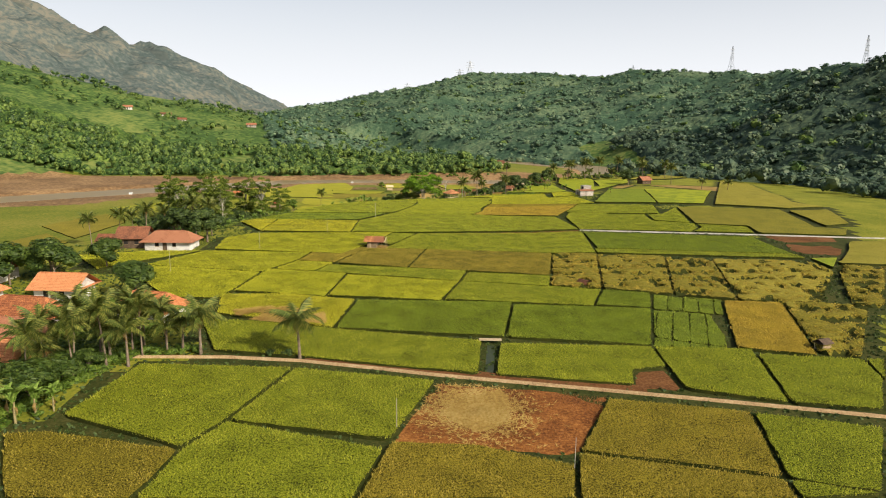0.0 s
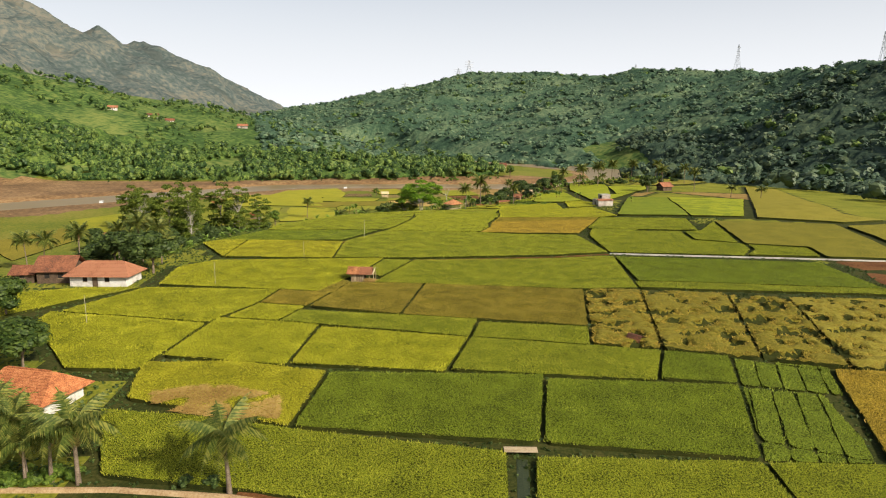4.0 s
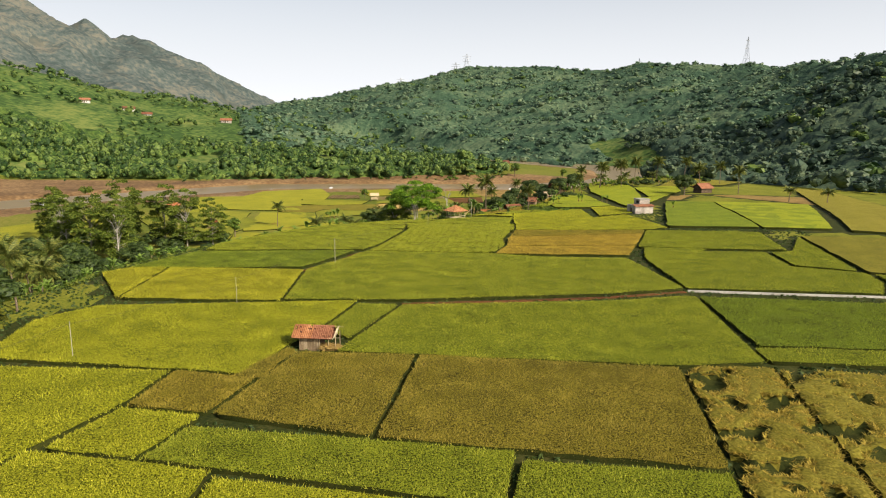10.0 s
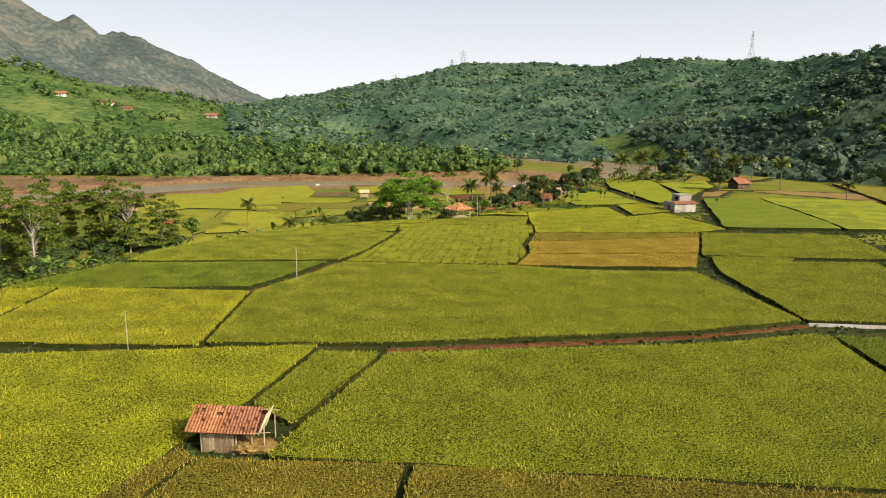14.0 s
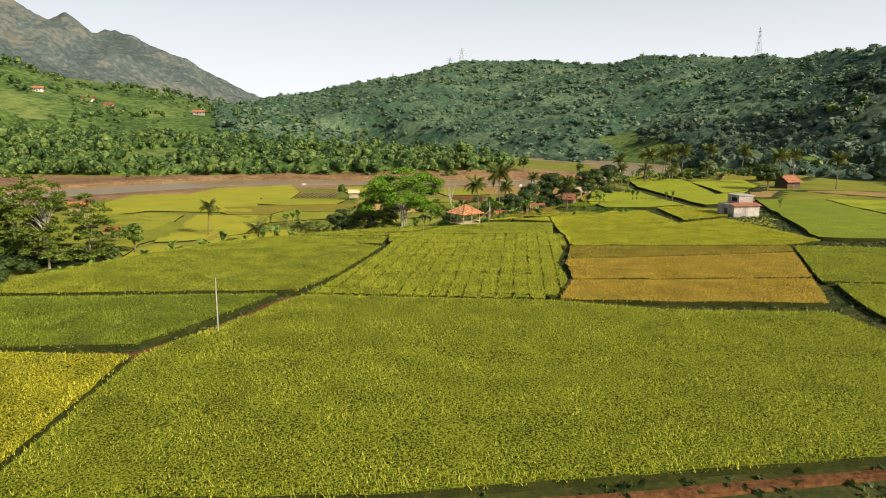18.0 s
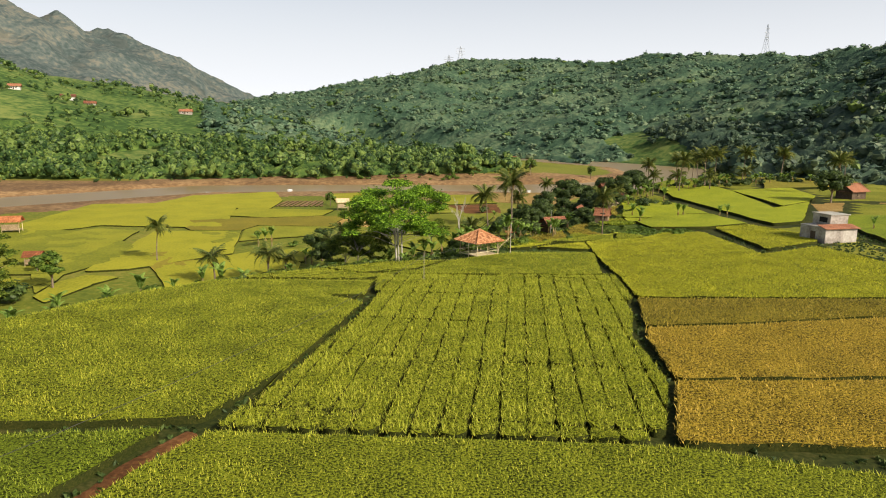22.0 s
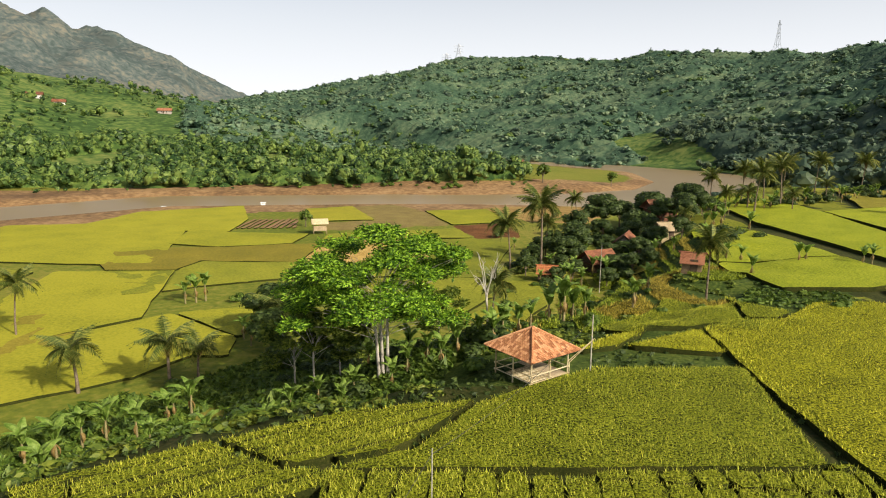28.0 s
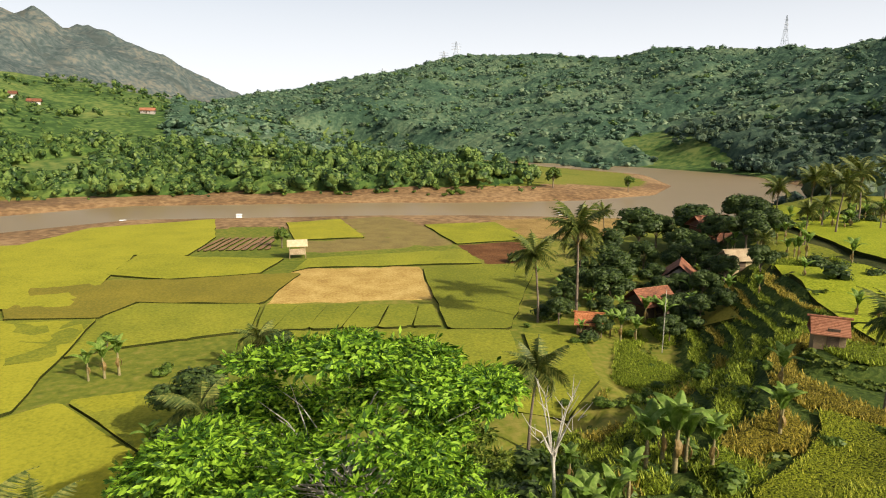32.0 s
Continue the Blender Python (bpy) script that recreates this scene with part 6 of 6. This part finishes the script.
for a in range(4):
    ca = a * math.pi / 2
    for k in (-1, 0, 1) if a != 2 else (-1, 1):
        px, py = k * 1.75, -1.75
        x, y = px * math.cos(ca) - py * math.sin(ca), px * math.sin(ca) + py * math.cos(ca)
        if k < 1:
            part("post", pole_bm((x, y, pav_z - 0.3), (x, y, EAVE + 0.25), 0.06, 0.05), M_BAMBOO, shelter)
    p0 = Vector((-1.9 * math.cos(ca) + 1.75 * math.sin(ca), -1.9 * math.sin(ca) - 1.75 * math.cos(ca), 0))
    p1 = Vector((1.9 * math.cos(ca) + 1.75 * math.sin(ca), 1.9 * math.sin(ca) - 1.75 * math.cos(ca), 0))
    for z in (pav_z + 0.45, pav_z + 0.95, EAVE + 0.1):
        part("rail", pole_bm(p0 + Vector((0, 0, z)), p1 + Vector((0, 0, z)), 0.04, 0.035), M_BAMBOO, shelter)
    hip = Matrix.Rotation(ca, 4, "Z")
    v, f = tube_np([hip @ Vector((-HALF - 0.02, -HALF - 0.02, EAVE + 0.06)), hip @ Vector((0, 0, APEX + 0.08))], [0.085, 0.085], 6)
    part("hip_ridge", mesh_np("hip_ridge", v, f, M_TILE_PALE), None, shelter)
for i in range(15):
    part("slat", cube(-1.75, -1.7 + i * 0.165, pav_z + 0.5, 0.3, -1.60 + i * 0.165, pav_z + 0.53, 0.005), M_BAMBOO, shelter)
part("floor", cube(0.3, -1.7, pav_z + 0.46, 1.7, 1.7, pav_z + 0.5), M_WOOD, shelter)
bm = bmesh.new()
top = bm.verts.new((0, 0, APEX - 0.04))
ring = [bm.verts.new((sx * HALF, sy * HALF, EAVE - 0.04)) for sx, sy in ((-1, -1), (1, -1), (1, 1), (-1, 1))]
for i in range(4):
    bm.faces.new((ring[i], ring[(i + 1) % 4], top))
bm.faces.new(ring[::-1])
part("roof_deck", bm, M_DARKWOOD, shelter)


def tile_mesh():
    """A pan tile, 0.21 wide and 0.3 long, curved across."""
    v, f = [], []
    for j, (y, lift) in enumerate(((0, 0.035), (0.30, 0.012))):
        for i in range(5):
            u = i / 4
            v.append((u * 0.215 - 0.107, y, lift + 0.028 * math.sin(u * math.pi * 2 + 0.4)))
    for i in range(5):
        v.append((i / 4 * 0.215 - 0.107, 0, 0.0))
    for i in range(4):
        f += [(i, i + 1, i + 6, i + 5), (i + 10, i + 11, i + 1, i)]
    return np.array(v), np.array(f)


tile_v, tile_f = tile_mesh()
TILE = mesh_np("tile", tile_v, tile_f, M_TILE_PALE, False)
pitch_turn = math.atan2(APEX - EAVE, HALF)
rest = []
for a in range(4):
    face = Matrix.Rotation(a * math.pi / 2, 4, "Z")
    rows = int(slope / 0.245)
    for r_ in range(rows):
        t = r_ * 0.245 / slope
        half = HALF * (1 - t) - 0.06
        cols = int(2 * half / 0.205)
        for c in range(cols):
            m = face @ Matrix.Translation((-half + (c + 0.5) * 2 * half / cols, -HALF * (1 - t) - 0.04, EAVE + (APEX - EAVE) * t + 0.01)) @ Matrix.Rotation(pitch_turn, 4, "X") @ Matrix.Rotation(rng.uniform(-0.03, 0.03), 4, "Z")
            if a in (0, 3):
                ob = part("tile", TILE, None, shelter)
                ob.matrix_basis = m
            else:
                rest.append((np.array([tuple(m @ Vector(p)) for p in tile_v]), tile_f))
tagged(part("roof_tiles", mesh_np("roof_tiles", *joined(rest), M_TILE_PALE), None, shelter), kind="stuff")

# the plank hut in the rice
hx, hy = -13.1, 132.6
hz0 = gz(hx, hy)
hut = thing("field_hut", pose(hx, hy, hz0 - 0.42, 0, 0, -8) @ Matrix.Scale(0.9, 4), "old plank field hut with a patched red tile roof", "hut")
for i in range(12):
    part("plank", cube(-2.1 + i * 0.2, -1.25 + rng.uniform(-0.01, 0.01), -0.1, -1.92 + i * 0.2, -1.2, 2.1, 0.005), M_WOOD, hut)
for i in range(12):
    part("plank", cube(-2.12, -1.2 + i * 0.2, -0.1, -2.06, -1.02 + i * 0.2, 2.1, 0.005), M_WOOD, hut)
part("wall", cube(-2.1, 1.15, -0.1, 0.4, 1.22, 2.1), M_DARKWOOD, hut)
part("wall", cube(0.34, -1.2, -0.1, 0.4, 1.2, 2.1), M_DARKWOOD, hut)
for px, py in ((-2.05, -1.2), (0.4, -1.2), (1.5, -1.2), (2.35, -1.1), (2.35, 1.1), (-2.05, 1.2)):
    part("post", pole_bm((px, py, -0.3), (px, py, 2.35), 0.06, 0.05), M_WOOD, hut)
roof = part("roof", gable_roof(3.7, 2.5, 1.1, 0.45, 9), M_TILE_OLD, hut, "patched orange and rusty tile roof")
roof.location = (-0.35, 0, 2.1)
tile_rows = []
for r_ in range(8):
    for c in range(22):
        if rng.random() < 0.88:
            t = r_ / 8
            m = Matrix.Translation((-2.8 + c * 0.225, -1.82 * (1 - t), 2.17 + 1.15 * t)) @ Matrix.Rotation(math.atan2(1.15, 1.8) + rng.uniform(-0.05, 0.05), 4, "X") @ Matrix.Rotation(rng.uniform(-0.08, 0.08), 4, "Z")
            tile_rows.append((np.array([tuple(m @ Vector(p)) for p in tile_v]), tile_f, c))
for name, test in (("new_tiles", lambda c: c < 11), ("old_tiles", lambda c: c >= 11)):
    tagged(part(name, mesh_np(name, *joined([(v, f) for v, f, c in tile_rows if test(c)]), M_TILE_PALE if name == "new_tiles" else M_TILE_OLD), None, hut), kind="stuff")
for i in range(6):
    part("rafter", pole_bm((2.15 + i * 0.08, -1.7 + i * 0.1, 2.1 + i * 0.1), (2.3, -0.2 + i * 0.25, 3.0), 0.03, 0.025), M_BAMBOO, hut)
part("purlin", pole_bm((1.4, -1.75, 2.2), (3.0, -1.7, 2.35), 0.035, 0.03), M_BAMBOO, hut)
part("purlin", pole_bm((1.2, 0, 3.2), (3.1, 0.05, 3.15), 0.035, 0.03), M_BAMBOO, hut)
r_ = np.random.default_rng(4)
v, f = core(1.0, 0.6, r_, 3)
hv, hf = joined([(v * np.array([1.2, 0.8, 0.8]) + np.array([1.3, -1.0, 0.55]), f), (v * np.array([0.8, 0.8, 0.6]) + np.array([2.5, -0.8, 0.5]), f)])
n = 1500
a = r_.uniform(0, 6.283, n)
root = hv[r_.integers(0, len(hv), n)]
side = np.stack([np.sin(a), -np.cos(a), 0 * a], 1) * 0.025
tip = root + np.stack([np.cos(a) * 0.35, np.sin(a) * 0.35, r_.uniform(-0.1, 0.22, n)], 1)
straws = np.stack([root - side, root + side, tip], 1).reshape(-1, 3)
hv, hf = joined([(hv, hf), (straws, np.arange(len(straws)).reshape(-1, 3))])
heap = tagged(new("haystack", mesh_np("haystack", hv, hf, BARE_MAT["dryfield"])), "sunken heap of brown rice straw by the hut", "haystack")
heap.matrix_basis = pose(hx, hy, hz0 - 0.1, 0, 0, -8) @ Matrix.Scale(0.82, 4)

# the pale block house
wb = thing("block_house", pose(62.6, 239.0, gz(62, 238) - 0.2, 0, 0, 8) @ Matrix.Scale(0.92, 4), "pale two-level block house with a rusty lean-to roof", "house")
part("wall", cube(-3.0, -2.6, -0.3, 2.8, 2.6, 2.6, 0.02), M_GREYWALL, wb, "weathered lower wall")
part("side_wall", cube(-3.06, -2.62, -0.3, -3.003, 2.6, 2.7, 0.01), M_GREYWALL, wb, "side wall in the same weathered plaster")
part("upper_wall", cube(-0.9, -1.0, 2.6, 2.4, 2.6, 4.4, 0.02), M_GREYWALL, wb)
part("roof_slab", cube(-1.1, -1.2, 4.4, 2.6, 2.8, 4.55, 0.02), M_CONCRETE, wb, "flat grey concrete roof")
bm = bmesh.new()
box(bm, -3.3, -2.0, -0.05, 3.1, 0.0, 0.03, 0.0, Matrix.Translation((0, -1.0, 3.0)) @ Matrix.Rotation(radians(13), 4, "X"))
part("lean_to_roof", bm, M_TILE_OLD, wb, "rusty sloping roof strip")
part("window", cube(-0.94, -0.4, 3.2, -0.89, 1.2, 4.0, 0.01), M_DARK, wb)
part("door", cube(-3.1, -0.6, 0, -3.05, 0.4, 1.9, 0.01), M_DARKWOOD, wb)
part("terrace_slab", cube(-3.1, -1.0, 2.6, -0.9, 2.6, 2.72), M_CONCRETE, wb)


# small field shelters
def stall(x, y, turn, k, label, roof, wall, sunk=0.0, lean=0.0):
    s = thing("field_stall", pose(x, y, gz(x, y) - sunk, lean, 0, turn) @ Matrix.Scale(k, 4), label, "stall", "small field shelters")
    for px, py in ((-1, -0.8), (1, -0.8), (-1, 0.8), (1, 0.8)):
        part("post", pole_bm((px, py, -0.5), (px, py, 1.7), 0.05, 0.04), M_BAMBOO, s)
    part("platform", cube(-1.0, -0.8, 0.5, 1.0, 0.8, 0.58), M_WOOD, s)
    part("screen", cube(-1.0, -0.86, 0.58, 0.9, -0.82, 1.3), wall, s)
    ob = part("roof", gable_roof(2.0, 1.7, 0.7, 0.3, 5), roof, s)
    ob.location.z = 1.65
    return s


stall(24.9, 100.2, -52, 0.8, "small leaning field shelter with a rusty roof", M_TILE_OLD, M_DARKWOOD, 0.75, 12)
stall(-16.8, 341.5, 10, 1.5, "low field shelter with a pale thatched roof", M_BAMBOO, M_WOOD)
stall(-87, 299, 15, 1.7, "field shelter with a red tile roof on the plain", M_TILE, M_WOOD)
stall(-63, 263, 10, 1.2, "small shelter with a red roof between fields", M_TILE, M_WOOD)
stall(48.5, 70.4, 20, 0.75, "low plank stand beside the footpath", M_DARKWOOD, M_WOOD)


# river floats
def float_hut(x, y, k, label):
    s = thing("fishing_float", pose(x, y, -10.3, 0, 0, 12) @ Matrix.Scale(k, 4), label, "float", "fishing floats")
    part("raft", cube(-2, -1.2, -0.1, 2, 1.2, 0.25, 0.05), M_BAMBOO, s)
    part("cabin", cube(-1.2, -0.8, 0.25, 1.0, 0.8, 1.5, 0.03), M_TARP, s)
    ob = part("roof", gable_roof(2.2, 1.6, 0.4, 0.25, 3), M_TARP, s)
    ob.location.z = 1.5


float_hut(-72, 398, 0.6, "white fishing float moored at the river bank")
float_hut(-43, 408, 0.7, "white fishing float moored at the river bank")
float_hut(54, 411, 0.5, "white fishing float moored at the river bank")
float_hut(-150, 330, 0.7, "white fishing float on the muddy water")


# ---- poles, wires and pylons ----
def utility_pole(x, y, h, label="slim pale pole standing in the rice"):
    p = thing("utility_pole", pose(x, y, gz(x, y)), label, "pole", "utility poles")
    part("shaft", pole_bm((0, 0, -0.4), (0, 0, h), 0.055 if h > 4.3 else 0.032, 0.04 if h > 4.3 else 0.024), M_PALEBARK, p)
    part("insulator", pole_bm((0, 0, h), (0, 0, h + 0.12), 0.03, 0.02), M_CONCRETE, p)
    return Vector((x, y, gz(x, y) + h - 0.15))


def wire(a, b, sag):
    pts = [a.lerp(b, i / 14) - Vector((0, 0, sag * 4 * (i / 14) * (1 - i / 14))) for i in range(15)]
    ob = new("overhead_wire", mesh_np("wire", *tube_np(pts, [0.012] * 15, 4), M_WIRE))
    tagged(ob, "thin dark overhead wire between poles", "wire", "overhead wires")


tops = [utility_pole(x, y, h) for x, y, h in ((-15.4, 171.2, 4.6), (-25.8, 147.5, 3.9), (-37.9, 129.3, 4.2), (-49, 108, 4.2))]
for a, b in zip(tops, tops[1:]):
    wire(a, b, 0.5)
# t7 stands for a thin bamboo stalk, built here as a slim pole
t5, t7 = [utility_pole(x, y, h) for x, y, h in ((14.1, 232.4, 4.4), (2.0, 216, 3.2))]
utility_pole(32.8, 286.4, 7.5, "tall pale utility pole beside the garden terraces")
wire(tops[0], t7, 0.7), wire(t7, t5, 0.6)
utility_pole(-7.0, 51.0, 3.4, "thin weathered pole at a field corner")
utility_pole(8.6, 43.4, 3.2, "thin weathered pole at a field corner")
brace = tagged(new("leaning_bamboo", None), "bamboo poles leaning against a post", "bamboo")
brace.matrix_basis = pose(14.1, 232.4, gz(14.1, 232.4))
for i in range(2):
    part("cane", pole_bm((-1.7 + i * 0.1, -0.3, 1.3 - i * 0.1), (0.2, 0.0, 2.8), 0.03, 0.025), M_BAMBOO, brace)
    part("cane_foot", pole_bm((-1.7 + i * 0.1, -0.3, -0.2), (-1.7 + i * 0.1, -0.3, 1.3 - i * 0.1), 0.03, 0.025), M_BAMBOO, brace)


def beam(v, f, a, b, r):
    tv, tf = tube_np([a, b], [r, r], 4)
    f.append(tf + sum(len(x) for x in v))
    v.append(tv)


def pylon(x, y, h, base, turn, r=0.22):
    t = thing("power_pylon", pose(x, y, gz(x, y) - 1, 0, 0, turn), "distant steel lattice power pylon on the ridge", "pylon", "power pylons")
    v, f = [], []
    lv = [0, 0.3, 0.55, 0.75, 1.0]
    wd = [base, base * 0.6, base * 0.36, base * 0.22, base * 0.08]
    for i in range(4):
        c0 = [Vector((sx * wd[i], sy * wd[i], lv[i] * h)) for sx, sy in ((-1, -1), (1, -1), (1, 1), (-1, 1))]
        c1 = [Vector((sx * wd[i + 1], sy * wd[i + 1], lv[i + 1] * h)) for sx, sy in ((-1, -1), (1, -1), (1, 1), (-1, 1))]
        for k in range(4):
            beam(v, f, c0[k], c1[k], r)
            beam(v, f, c0[k], c1[(k + 1) % 4], r * 0.6)
            beam(v, f, c1[k], c1[(k + 1) % 4], r * 0.6)
    part("tower", mesh_np("tower", np.concatenate(v), np.concatenate(f), M_STEEL), None, t)
    for z in (0.62, 0.75, 0.88):
        v, f = [], []
        beam(v, f, Vector((-base * 1.1, 0, z * h)), Vector((base * 1.1, 0, z * h)), r)
        beam(v, f, Vector((-base * 1.1, 0, z * h)), Vector((0, 0, z * h + h * 0.05)), r * 0.7)
        beam(v, f, Vector((base * 1.1, 0, z * h)), Vector((0, 0, z * h + h * 0.05)), r * 0.7)
        part("cross_arm", mesh_np("cross_arm", np.concatenate(v), np.concatenate(f), M_STEEL), None, t)


pylon(528, 1064, 46, 5, 30)
pylon(440, 1290, 46, 5, 30)
pylon(130, 1480, 40, 9, 10)
pylon(108, 1500, 34, 9, 10)
pylon(-12, 1560, 34, 8, 10)
pylon(-38, 1590, 30, 8, 10)
pylon(470, 660, 40, 4, 30)
